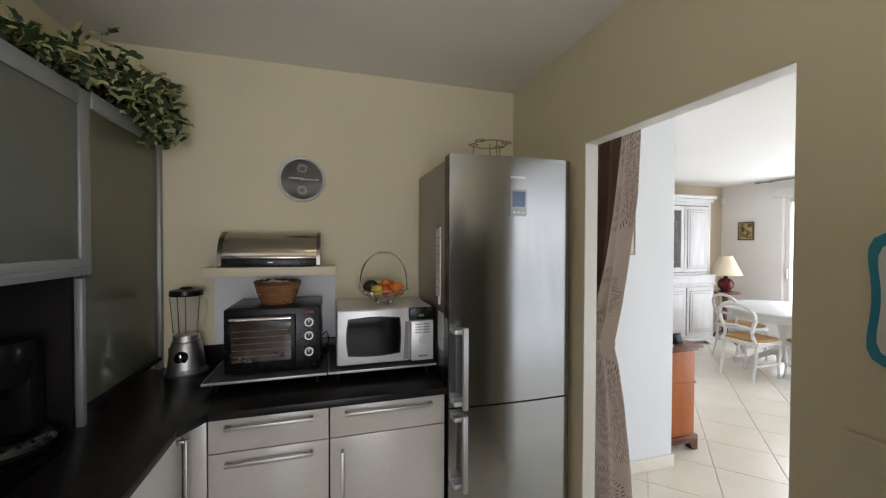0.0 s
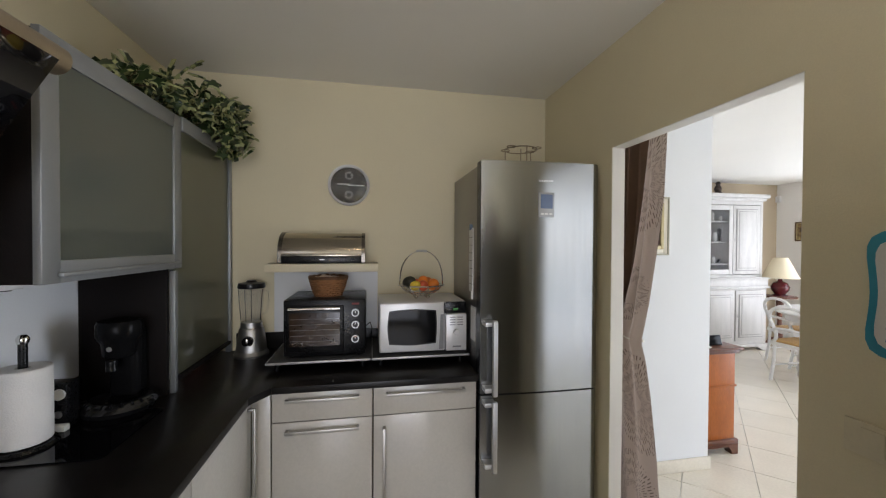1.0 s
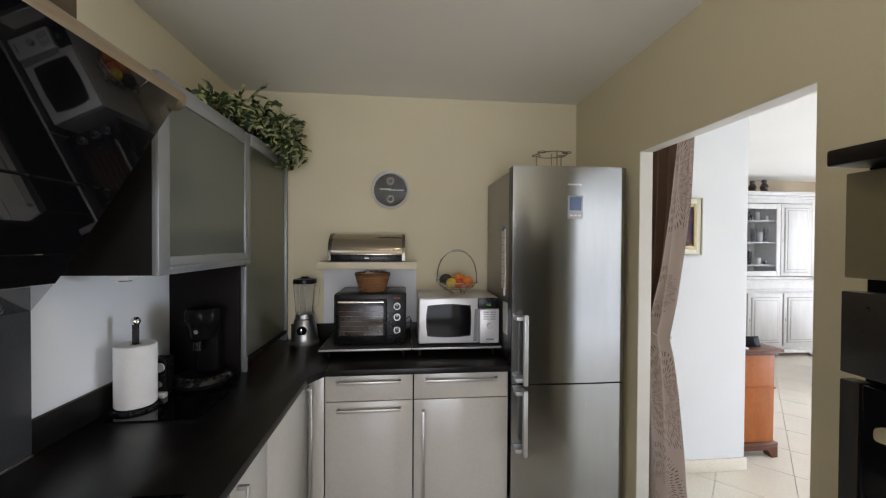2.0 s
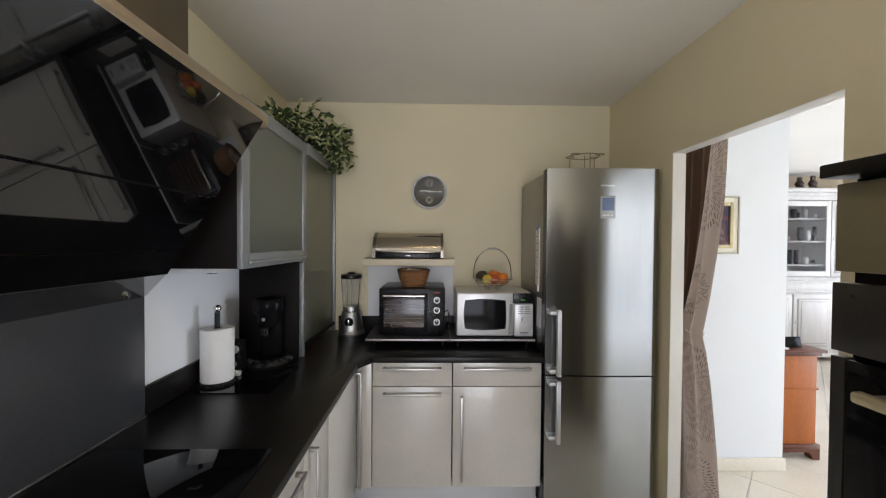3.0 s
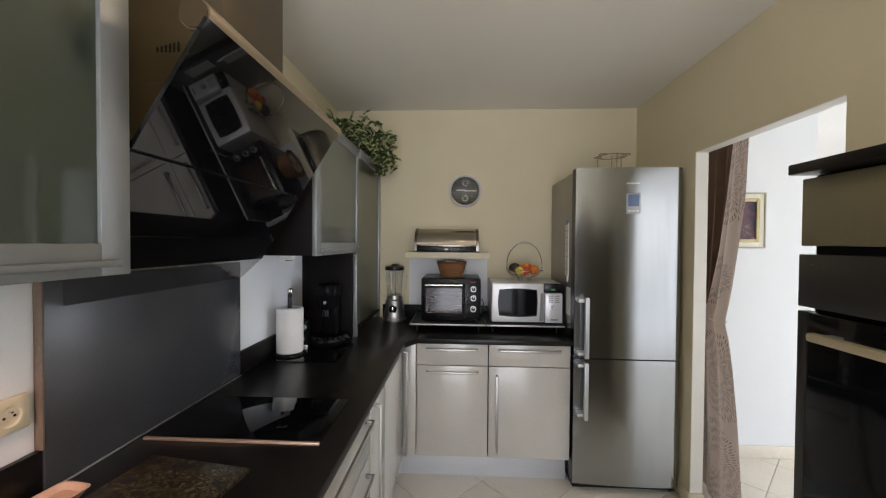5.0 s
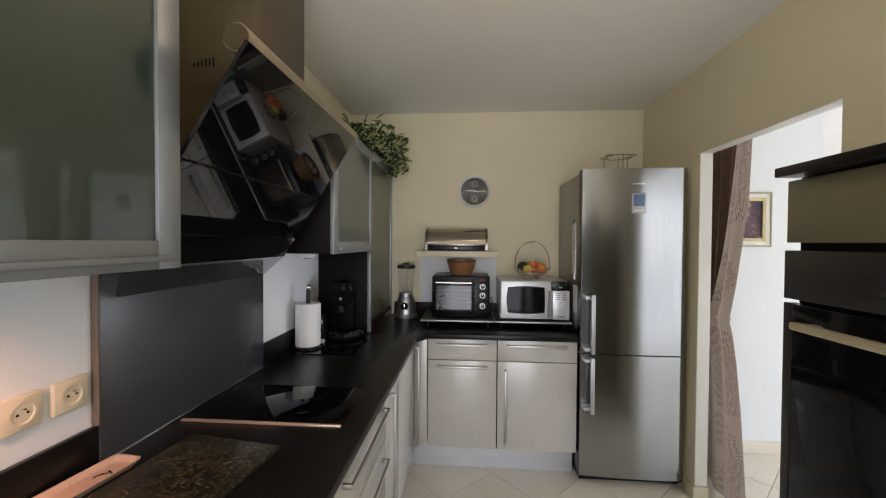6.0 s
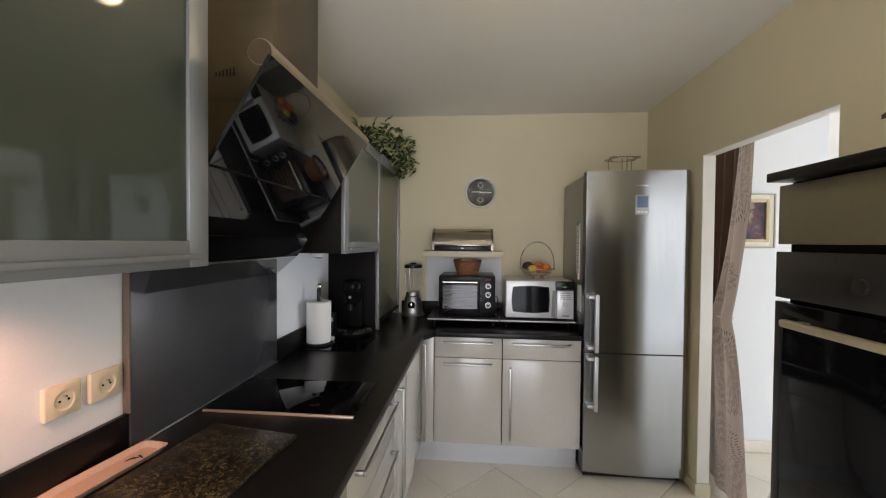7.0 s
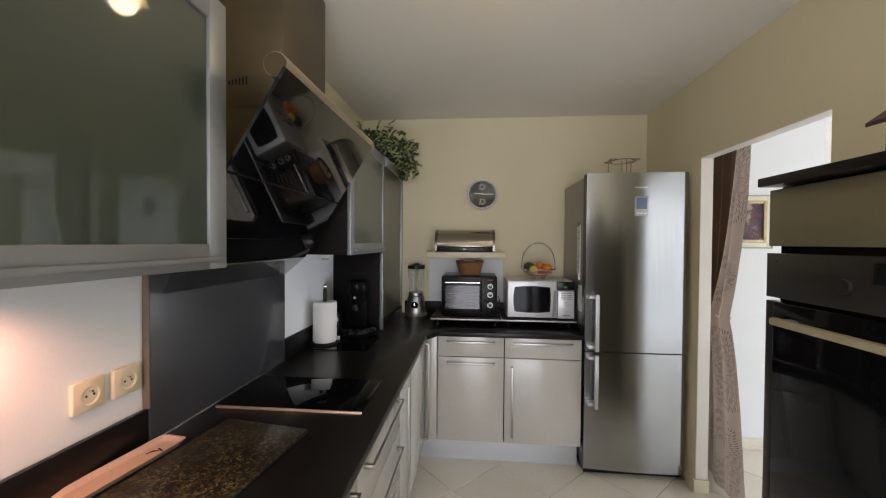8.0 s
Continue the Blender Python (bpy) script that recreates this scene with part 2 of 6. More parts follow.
# behind the camera: wall with a glazed door opening
WX0, WX1, WZ = -0.75, 1.0, 2.1
bm = prism([(KX0, 0), (WX0, 0), (WX0, WZ), (WX1, WZ), (WX1, 0), (KX1, 0), (KX1, CEIL), (KX0, CEIL)], "y", KY0 - 0.2, KY0)
structure("wall_south", bm, WALL, "cream wall with a glazed garden door", "wall")
structure("ceiling", box(KX0 - 0.2, LX1 + 0.2, KY0 - 0.2, LY1 + 0.2, CEIL, CEIL + 0.15), CEILING, "matt white painted ceiling", "ceiling")
# living room
HWX, HWY = 2.374, 2.175   # outer corner of the hall wall
structure("wall_hall", prism([(1.325, HWY), (HWX, HWY), (HWX, LY1), (HWX - 0.15, LY1), (HWX - 0.15, 2.51), (1.325, 2.51)], "z", 0, CEIL), WHITE_WALL, "bright white painted wall with an outer corner", "wall")
structure("wall_living_north", box(HWX - 0.15, LX1 + 0.2, LY1, LY1 + 0.2, 0, CEIL), TAN_WALL, "tan painted wall", "wall")
EY0, EY1, EZ = 2.85, 4.05, 2.2
bm = prism([(LY0 - 0.2, 0), (0.1, 0), (0.1, EZ), (2.1, EZ), (2.1, 0), (EY0, 0), (EY0, EZ), (EY1, EZ), (EY1, 0), (LY1, 0), (LY1, CEIL), (LY0 - 0.2, CEIL)], "x", LX1, LX1 + 0.2)
structure("wall_living_east", bm, CREAM_WALL, "cream wall with a tall glazed window", "wall")
bm = prism([(1.325, 0), (2.0, 0), (2.0, 2.2), (5.2, 2.2), (5.2, 0), (LX1, 0), (LX1, CEIL), (1.325, CEIL)], "y", LY0 - 0.2, LY0)
structure("wall_living_south", bm, WHITE_WALL, "white wall with wide glazing", "wall")
structure("baseboard_hall", box(1.33, HWX + 0.012, HWY - 0.014, HWY - 0.001, 0, 0.085, 0.003), TILE, "cream tile skirting", "baseboard")
structure("ground", box(-40, 40, -40, 40, -0.4, -0.15), material("garden_lawn", (0.07, 0.11, 0.035), 0.9, var=0.4, scale=2, fine=30, bump=0.1), "green lawn outside", "ground")

# ---- kitchen: worktop and units ----
WT = 0.897
FX = -0.385   # fronts of the west run
FY = 1.75     # fronts of the north run
worktop = thing("worktop", (-0.68, 0.5, WT - 0.03), "black-brown laminate L-shaped kitchen worktop", "worktop")
part("west_slab", prism([(KX0 + 0.002, -1.2), (-0.36, -1.2), (-0.36, 1.62), (-0.30, 1.722), (-0.30, KY1 - 0.002), (KX0 + 0.002, KY1 - 0.002)], "z", WT - 0.03, WT, 0.002), WORKTOP, worktop)
part("north_slab", prism([(-0.2996, 1.722), (0.622, 1.722), (0.622, KY1 - 0.002), (-0.2996, KY1 - 0.002)], "z", WT - 0.03, WT, 0.002), WORKTOP, worktop)


HANDLE = material("satin_nickel", (0.44, 0.425, 0.40), 0.38, 1.0, var=0.05, bump=0.0)


def bar_handle(parent, a, b, out):
    """A flat bar pull from a to b, standing off along out."""
    a, b, o = Vector(a), Vector(b), Vector(out)
    d = (b - a).normalized()
    bm = bmesh.new()
    side = d.cross(o).normalized()

    def slab(c0, c1, half):
        lo = [min(c0[i], c1[i]) - abs(half[i]) for i in range(3)]
        hi = [max(c0[i], c1[i]) + abs(half[i]) for i in range(3)]
        box(lo[0], hi[0], lo[1], hi[1], lo[2], hi[2], 0.0015, bm=bm)
    slab(a + o * 0.028, b + o * 0.028, side * 0.007 + o * 0.004)
    slab(a + o * 0.0, a + o * 0.024 + d * 0.012, side * 0.0065)
    slab(b + o * 0.0 - d * 0.012, b + o * 0.024, side * 0.0065)
    return part("handle", bm, HANDLE, parent, "satin metal bar handle")


def base_unit_north(x0, x1, layout, label):
    u = thing("base_cabinet", ((x0 + x1) / 2, FY + 0.3, 0), label, "kitchen cabinet", "base cabinets")
    part("body", box(x0 + 0.001, x1 - 0.001, FY + 0.02, KY1 - 0.01, 0.17, WT - 0.032), CARCASS, u)
    g = 0.002
    f = part("drawer_front", box(x0 + g, x1 - g, FY, FY + 0.019, 0.732, WT - 0.034, 0.002), FRONT, u)
    bar_handle(f, (x0 + 0.06, FY, 0.83), (x1 - 0.06, FY, 0.83), (0, -1, 0))
    f = part("door", box(x0 + g, x1 - g, FY, FY + 0.019, 0.176, 0.728, 0.002), FRONT, u)
    if layout == "pull":
        bar_handle(f, (x0 + 0.06, FY, 0.692), (x1 - 0.06, FY, 0.692), (0, -1, 0))
    else:
        bar_handle(f, (x0 + 0.05, FY, 0.22), (x0 + 0.05, FY, 0.68), (0, -1, 0))
    part("plinth", box(x0 - 0.0009, x1 + 0.0009, FY + 0.1, FY + 0.115, 0.0, 0.168), PLINTH, u, "aluminium-faced plinth")
    return u


base_unit_north(-0.306, 0.128, "pull", "greige gloss base cabinet with a drawer and pull-out")
base_unit_north(0.130, 0.618, "door", "greige gloss base cabinet with drawer and hinged door")
# corner filler
u = thing("corner_post", (-0.35, FY, 0), "greige filler post in the cabinet corner", "kitchen cabinet")
part("panel", box(FX + 0.001, -0.309, FY, FY + 0.019, 0.176, WT - 0.034, 0.002), FRONT, u)
part("plinth", box(FX - 0.1, -0.307, FY + 0.1, FY + 0.115, 0.0, 0.168), PLINTH, u)


def base_unit_west(y0, y1, kind, label):
    u = thing("base_cabinet", (KX0 + 0.3, (y0 + y1) / 2, 0), label, "kitchen cabinet", "base cabinets")
    part("body", box(KX0 + 0.01, FX - 0.02, y0 + 0.001, y1 - 0.001, 0.17, WT - 0.032), CARCASS, u)
    g = 0.002
    if kind == "drawers":
        for z0, z1 in ((0.176, 0.42), (0.424, 0.66), (0.664, WT - 0.034)):
            f = part("drawer_front", box(FX - 0.019, FX, y0 + g, y1 - g, z0, z1, 0.002), FRONT, u)
            bar_handle(f, (FX, y0 + 0.06, z1 - 0.055), (FX, y1 - 0.06, z1 - 0.055), (1, 0, 0))
    else:
        f = part("door", box(FX - 0.019, FX, y0 + g, y1 - g, 0.176, WT - 0.034, 0.002), FRONT, u)
        yh = y1 - 0.05 if kind == "far" else y0 + 0.05
        bar_handle(f, (FX, yh, 0.20), (FX, yh, 0.825), (1, 0, 0))
    part("plinth", box(FX - 0.115, FX - 0.1, y0, y1, 0.0, 0.168), PLINTH, u, "aluminium-faced plinth")
    return u


base_unit_west(1.20, 1.745, "far", "greige gloss base cabinet with long bar handle")
base_unit_west(0.92, 1.198, "near", "narrow greige gloss base cabinet")
base_unit_west(0.32, 0.918, "drawers", "greige gloss drawer cabinet below the hob")
base_unit_west(-0.28, 0.318, "drawers", "greige gloss drawer cabinet")
base_unit_west(-1.2, -0.282, "near", "greige gloss base cabinet")

# upstands and splash panels along the walls
structure("upstand_west_far", box(KX0 + 0.002, KX0 + 0.016, 1.046, 1.715, WT, WT + 0.1, 0.002), WORKTOP, "black-brown worktop upstand", "upstand")
structure("upstand_west_near", box(KX0 + 0.002, KX0 + 0.016, -1.2, 0.284, WT, WT + 0.1, 0.002), WORKTOP, "black-brown worktop upstand", "upstand")
structure("splash_panel_north", box(-0.437, 0.158, KY1 - 0.007, KY1 - 0.001, WT + 0.101, 1.3595, 0.001), WHITE_WALL, "white panel below the wall shelf", "splash panel")
structure("upstand_north", box(-0.64, 0.60, KY1 - 0.016, KY1 - 0.002, WT, WT + 0.1, 0.002), WORKTOP, "black-brown worktop upstand", "upstand")
structure("splash_panel", box(KX0 + 0.001, KX0 + 0.02, 0.286, 1.044, WT + 0.001, 1.385, 0.001), material("dark_grey_splash", (0.056, 0.058, 0.064), 0.25, var=0.12, scale=3, fine=160, bump=0.008), "dark grey satin splash panel", "splashback")
structure("splash_trim", box(KX0 + 0.0015, KX0 + 0.0215, 0.2805, 0.2857, WT + 0.101, 1.385, 0.001), material("brown_edge_trim", (0.17, 0.125, 0.09), 0.5, var=0.2), "narrow brown edge strip beside the splash panel", "trim")
WHITE_SPLASH = material("white_satin_paint", (0.84, 0.86, 0.88), 0.5, var=0.03, scale=3, fine=200, bump=0.02)
structure("wall_coat_far", box(KX0, KX0 + 0.0015, 1.045, 1.72, WT + 0.1, 1.418), WHITE_SPLASH, "white painted wall strip", "wall")
structure("wall_coat_near", box(KX0, KX0 + 0.0015, -1.2, 0.280, WT + 0.1, 1.418), WHITE_SPLASH, "white painted wall strip", "wall")

# ---- wall cabinets ----
CXF = -0.670


def frosted_door(u, y0, y1, z0, z1, x, pane, bar=True, rail=0.058):
    d = part("door", box(x - 0.02, x, y0, y0 + rail, z0, z1, 0.002), FRAMEALU, u, "aluminium-framed frosted glass door")
    part("stile", box(x - 0.02, x, y1 - rail, y1, z0, z1, 0.002), FRAMEALU, d)
    part("rail", box(x - 0.02, x - 0.0005, y0 + rail, y1 - rail, z1 - rail, z1, 0.002), FRAMEALU, d)
    part("rail", box(x - 0.02, x - 0.0005, y0 + rail, y1 - rail, z0, z0 + rail, 0.002), FRAMEALU, d)
    part("glass_pane", box(x - 0.013, x - 0.008, y0 + rail - 0.004, y1 - rail + 0.004, z0 + rail - 0.004, z1 - rail + 0.004), pane, d, "green-grey frosted glass")
    if bar:
        part("handle", box(x, x + 0.015, y0 + 0.045, y1 - 0.030, z0 + 0.016, z0 + 0.028, 0.003), FRAMEALU, d, "slim metal grip rail")
    return d


def open_carcass(u, y0, y1, z0, z1, xf, pale, t=0.018):
    x0 = KX0 + 0.003
    part("side", box(x0, xf, y0, y0 + t, z0, z1, 0.001), CARCASS, u)
    part("side", box(x0, xf, y1 - t, y1, z0, z1, 0.001), CARCASS, u)
    part("top", box(x0, xf - 0.001, y0 + t, y1 - t, z1 - t, z1, 0.001), CARCASS, u)
    part("bottom", box(x0, xf - 0.001, y0 + t, y1 - t, z0, z0 + t, 0.001), CARCASS, u)
    part("back_panel", box(x0, x0 + 0.006, y0 + t, y1 - t, z0 + t, z1 - t), pale, u, "cabinet lining, toned for the light inside")
    zm = (z0 + z1) / 2
    part("shelf", box(x0 + 0.006, xf - 0.04, y0 + t, y1 - t, zm - 0.009, zm + 0.009, 0.001), pale, u)


# One lining in two tones: brighter where light enters, darker for dim interiors.
LITLINER = material("lit_lining", (0.66, 0.66, 0.62), 0.6, var=0.04)
SHADELINER = material("shaded_lining", (0.26, 0.27, 0.23), 0.6, var=0.04)
wc1 = thing("wall_cabinet", (-0.83, 1.44, 1.42), "wall cabinet with frosted glass lift-up door", "wall cabinet", "wall cabinets")
open_carcass(wc1, 1.10, 1.725, 1.412, 2.04, CXF - 0.021, LITLINER)
frosted_door(wc1, 1.098, 1.79, 1.411, 2.045, CXF, CLEARFROST)
wc2 = thing("wall_cabinet", (-0.83, -0.14, 1.42), "wall cabinet with large frosted glass lift-up door", "wall cabinet", "wall cabinets")
open_carcass(wc2, -0.72, 0.172, 1.412, 2.04, CXF - 0.021, SHADELINER)
frosted_door(wc2, -0.722, 0.174, 1.411, 2.045, CXF, FROST)

# tall shutter cabinet on the worktop, in the corner
tall = thing("shutter_cabinet", (-0.83, 2.05, WT), "tall corner cabinet with frosted glass shutter front", "wall cabinet")
part("side_panel", box(KX0 + 0.003, -0.691, 1.708, 1.726, WT + 0.001, 1.41, 0.001), CARCASS, tall, "black-brown side panel")
part("top", box(KX0 + 0.003, -0.691, 1.745, KY1 - 0.003, 2.03, 2.05, 0.001), CARCASS, tall)
part("back_panel", box(KX0 + 0.003, KX0 + 0.01, 1.745, KY1 - 0.003, WT + 0.001, 2.03), SHADELINER, tall)
part("shelf", box(KX0 + 0.01, -0.70, 1.745, KY1 - 0.003, 1.40, 1.418), SHADELINER, tall)
part("post", box(-0.690, -0.668, 1.727, 1.750, WT + 0.001, 1.402, 0.002), FRAMEALU, tall, "aluminium edge post")
part("post", box(-0.690, -0.662, KY1 - 0.035, KY1 - 0.005, WT + 0.001, 2.05, 0.002), FRAMEALU, tall, "aluminium edge post")
part("top_rail", box(-0.690, -0.664, 1.792, KY1 - 0.036, 1.99, 2.05, 0.002), FRAMEALU, tall, "aluminium top rail")
part("bottom_rail", box(-0.690, -0.660, 1.754, KY1 - 0.036, 0.945, 0.963, 0.002), CARCASS, tall, "dark bottom rail")
part("glass_pane", box(-0.682, -0.676, 1.753, KY1 - 0.036, 0.960, 1.992), OLIVEFROST, tall, "green-grey frosted glass")

# ---- hood ----
TUBE = material("satin_beige_metal", (0.44, 0.365, 0.265), 0.36, 0.95, var=0.06, scale=5)
hood = thing("range_hood", (-0.8, 0.75, 1.4), "inclined black glass range hood with steel chimney", "range hood")
HY0, HY1 = 0.186, 0.945
TOPX, TOPZ, LOWX, LOWZ, BOTX, BOTZ, MIDZ = -0.524, 1.900, -0.782, 1.485, -0.832, 1.405, 1.650


def hx(z):
    return TOPX + (LOWX - TOPX) * (TOPZ - z) / (TOPZ - LOWZ)


part("body", prism([(KX0 + 0.021, BOTZ), (BOTX - 0.012, BOTZ), (LOWX - 0.014, LOWZ), (-0.703, 1.648), (-0.70, TOPZ + 0.0195), (KX0 + 0.021, TOPZ + 0.0195)], "y", 0.505, 0.85), BROWNSTEEL, hood, "brown steel hood body")


def glass_slab(z0, z1):
    return prism([(hx(z0), z0), (hx(z1), z1), (hx(z1) - 0.008, z1 + 0.004), (hx(z0) - 0.008, z0 + 0.004)], "y", HY0, HY1)


part("seam_backing", prism([(hx(MIDZ - 0.02) - 0.010, MIDZ - 0.02), (hx(MIDZ + 0.02) - 0.010, MIDZ + 0.02), (hx(MIDZ + 0.02) - 0.016, MIDZ + 0.023), (hx(MIDZ - 0.02) - 0.016, MIDZ - 0.017)], "y", HY0 + 0.004, HY1 - 0.004), BLACK, hood)
part("upper_glass", glass_slab(MIDZ + 0.003, TOPZ), HOODGLASS, hood, "glossy black inclined glass")
part("lower_glass", glass_slab(LOWZ, MIDZ - 0.003), HOODGLASS, hood, "glossy black inclined glass")
part("lower_lip", prism([(LOWX, LOWZ - 0.002), (BOTX, BOTZ), (BOTX - 0.008, BOTZ), (LOWX - 0.009, LOWZ - 0.002)], "y", HY0, HY1), HOODGLASS, hood)
part("tube", rod((TOPX - 0.030, HY0 + 0.004, TOPZ + 0.012), (TOPX - 0.030, HY1 + 0.035, TOPZ + 0.012), 0.031, 32), TUBE, hood, "satin beige metal tube along the top edge")
part("tube_cap", rod((TOPX - 0.030, HY0 + 0.0005, TOPZ + 0.012), (TOPX - 0.030, HY0 + 0.0038, TOPZ + 0.012), 0.028, 28), material("brown_cap_plastic", (0.075, 0.052, 0.028), 0.55, spec=0.2), hood, "brown end cap")
chimney = part("chimney", box(KX0 + 0.002, -0.70, 0.505, 0.85, TOPZ + 0.02, CEIL - 0.001, 0.0008), BROWNSTEEL, hood, "brown steel chimney cover")
for i in range(6):
    part("vent_slot", box(-0.893 + i * 0.0122, -0.888 + i * 0.0122, 0.5035, 0.506, 2.000, 2.014 + 0.003 * i), BLACK, chimney)
bm = bmesh.new()
q = [bm.verts.new(p) for p in ((BOTX, HY0 + 0.01, BOTZ - 0.001), (BOTX, HY1 - 0.005, BOTZ - 0.001), (KX0 + 0.024, 1.04, 1.318), (KX0 + 0.024, 0.325, 1.318))]
bm.faces.new(q)
bmesh.ops.solidify(bm, geom=list(bm.faces), thickness=0.004)
part("visor", bm, SMOKE, hood, "smoked clear visor")
# Chrome ball placed where a reflected glint shows on the visor.
part("visor_knob", lathe([(0.0, -0.013), (0.009, -0.010), (0.013, 0.0), (0.009, 0.010), (0.0, 0.013)], (-0.93, 0.90, 1.343), 16), CHROME, hood, "small chrome ball standing in for a reflected glint")

# ---- fridge ----
fridge = thing("fridge_freezer", (0.93, 2.0, 0), "tall brushed steel fridge freezer", "fridge")
RX0, RX1, RF, RTOP, RS = 0.628, 1.232, 1.700, 1.915, 0.80
TURN = 0.026   # the doors stand a little askew


def curved_door(z0, z1, sag=0.011, n=56):
    out = []
    for i in range(n + 1):
        u = i / n
        out.append((RX0 + (RX1 - RX0) * u, RF + TURN * (RX1 - RX0) * (1 - u) + sag * (2 * u - 1) ** 2 + 0.014 * (max(0, u - 0.955) * 22) ** 2))
    out += [(RX1, RF + 0.085), (RX0, RF + 0.085)]
    return prism(out, "z", z0, z1)


part("cabinet", box(RX0 + 0.004, RX1 - 0.004, RF + 0.088, 2.33, 0.05, RTOP - 0.012, 0.006), DARKSTEEL, fridge, "grey metal sides and top")
part("base_grille", box(RX0 + 0.01, RX1 - 0.01, RF + 0.06, 2.3, 0.012, 0.05), BLACK, fridge)
for x in (RX0 + 0.05, RX1 - 0.05):
    for y in (RF + 0.1, 2.28):
        part("foot", rod((x, y, 0), (x, y, 0.02), 0.02), BLACK, fridge)
up = part("fridge_door", curved_door(RS + 0.004, RTOP), STEEL, fridge, "curved brushed steel door")
lo = part("freezer_door", curved_door(0.055, RS - 0.004), STEEL, fridge, "curved brushed steel door")
for d, z0, z1 in ((up, 0.815, 1.165), (lo, 0.46, 0.79)):
    part("handle", box(RX0 + 0.042, RX0 + 0.064, RF - 0.05, RF - 0.026, z0, z1, 0.004), ALU, d, "square steel bar handle")
    for z in (z0 + 0.012, z1 - 0.03):
        part("handle_mount", box(RX0 + 0.010, RX0 + 0.064, RF - 0.028, RF + 0.03, z, z + 0.02, 0.002), ALU, d)
    part("edge_strip", box(RX0 - 0.002, RX0 + 0.006, RF + 0.03, RF + 0.088, (0.06 if d is lo else RS + 0.006), (RS - 0.006 if d is lo else RTOP - 0.004)), BLACK, d)

# ---- oven tower ----
tower = thing("oven_tower", (0.96, 0.0, 0), "tall oven housing with built-in oven and dark top", "oven cabinet")
TX, TY0, TY1 = 0.665, -0.30, 0.302
part("body", box(TX + 0.021, KX1 - 0.002, TY0, TY1 - 0.013, 0.0, 1.6165), CARCASS, tower)
part("side_panel", box(TX + 0.022, KX1 - 0.002, TY1 - 0.0128, TY1 - 0.0118, 0.0, 1.6165), TAUPE, tower, "taupe side panel")
part("top_slab", box(TX - 0.03, KX1 - 0.002, TY0, TY1 - 0.002, 1.6175, 1.639, 0.003), WORKTOP, tower, "black-brown top slab")
part("upper_front", box(TX, TX + 0.019, TY0 + 0.002, TY1 - 0.002, 1.473, 1.610, 0.002), TAUPE, tower, "dark taupe drawer front")
ovn = part("oven_panel", box(TX - 0.004, TX + 0.019, TY0 + 0.002, TY1 - 0.002, 1.349, 1.456, 0.002), PANELSTEEL, tower, "dark satin oven control panel")
part("display", box(TX - 0.0055, TX - 0.0035, -0.05, 0.045, 1.405, 1.445), BLACK, ovn, "black clock display")
for y in (-0.10, 0.098):
    part("knob", rod((TX - 0.004, y, 1.395), (TX - 0.012, y, 1.395), 0.0145, 24), PANELSTEEL, ovn, "round metal knob")
part("edge_strip", box(TX - 0.004, TX + 0.019, TY1 - 0.024, TY1 - 0.002, 0.84, 1.340, 0.002), PANELSTEEL, tower, "dark edge strip")
door = part("oven_door", box(TX - 0.006, TX + 0.019, TY0 + 0.002, TY1 - 0.027, 0.84, 1.340, 0.003), OVENGLASS, tower, "black glass oven door")
part("handle", box(TX - 0.045, TX - 0.027, TY0 + 0.03, TY1 - 0.066, 1.291, 1.308, 0.005), SATINBRASS, door, "warm satin metal oven handle")
for y in (TY0 + 0.05, TY1 - 0.10):
    part("handle_mount", box(TX - 0.04, TX - 0.006, y, y + 0.02, 1.291, 1.306), ALU, door)
part("lower_front", box(TX, TX + 0.019, TY0 + 0.002, TY1 - 0.002, 0.17, 0.835, 0.002), TAUPE, tower)
# ---- kitchen: hob and things on the west worktop ----
hob = thing("ceramic_hob", (-0.69, 0.67, WT), "black glass ceramic hob with copper-toned front trim", "hob")
part("glass_plate", box(-0.955, -0.440, 0.530, 0.825, WT, WT + 0.006, 0.002), BLACKGLASS, hob, "glossy black glass")
part("trim", box(-0.955, -0.437, 0.519, 0.529, WT, WT + 0.008, 0.002), material("copper_toned_trim", (0.72, 0.50, 0.38), 0.32, 0.6, var=0.05), hob, "copper-toned metal edge trim")
structure("worktop_seal", box(KX0 + 0.0205, KX0 + 0.026, 0.286, 1.044, WT, WT + 0.006, 0.002), ALU, "pale sealing strip along the worktop", "trim")

GRANITE = bpy.data.materials.new("speckled_granite")
GRANITE.use_nodes = True
nt = GRANITE.node_tree
vor, rmp, tc = nt.nodes.new("ShaderNodeTexVoronoi"), nt.nodes.new("ShaderNodeValToRGB"), nt.nodes.new("ShaderNodeTexCoord")
vor.inputs["Scale"].default_value = 150
warp, mixv, pat, soft_ = nt.nodes.new("ShaderNodeTexNoise"), nt.nodes.new("ShaderNodeVectorMath"), nt.nodes.new("ShaderNodeTexNoise"), nt.nodes.new("ShaderNodeMath")
warp.inputs["Scale"].default_value, warp.inputs["Detail"].default_value = 60, 4
mixv.operation = "MULTIPLY_ADD"
mixv.inputs[1].default_value = (0.035, 0.035, 0.035)
nt.links.new(tc.outputs["Object"], warp.inputs["Vector"])
nt.links.new(warp.outputs["Color"], mixv.inputs[0])
nt.links.new(tc.outputs["Object"], mixv.inputs[2])
nt.links.new(mixv.outputs[0], vor.inputs["Vector"])
pat.inputs["Scale"].default_value, pat.inputs["Detail"].default_value = 16, 5
nt.links.new(tc.outputs["Object"], pat.inputs["Vector"])
sep = nt.nodes.new("ShaderNodeSeparateColor")
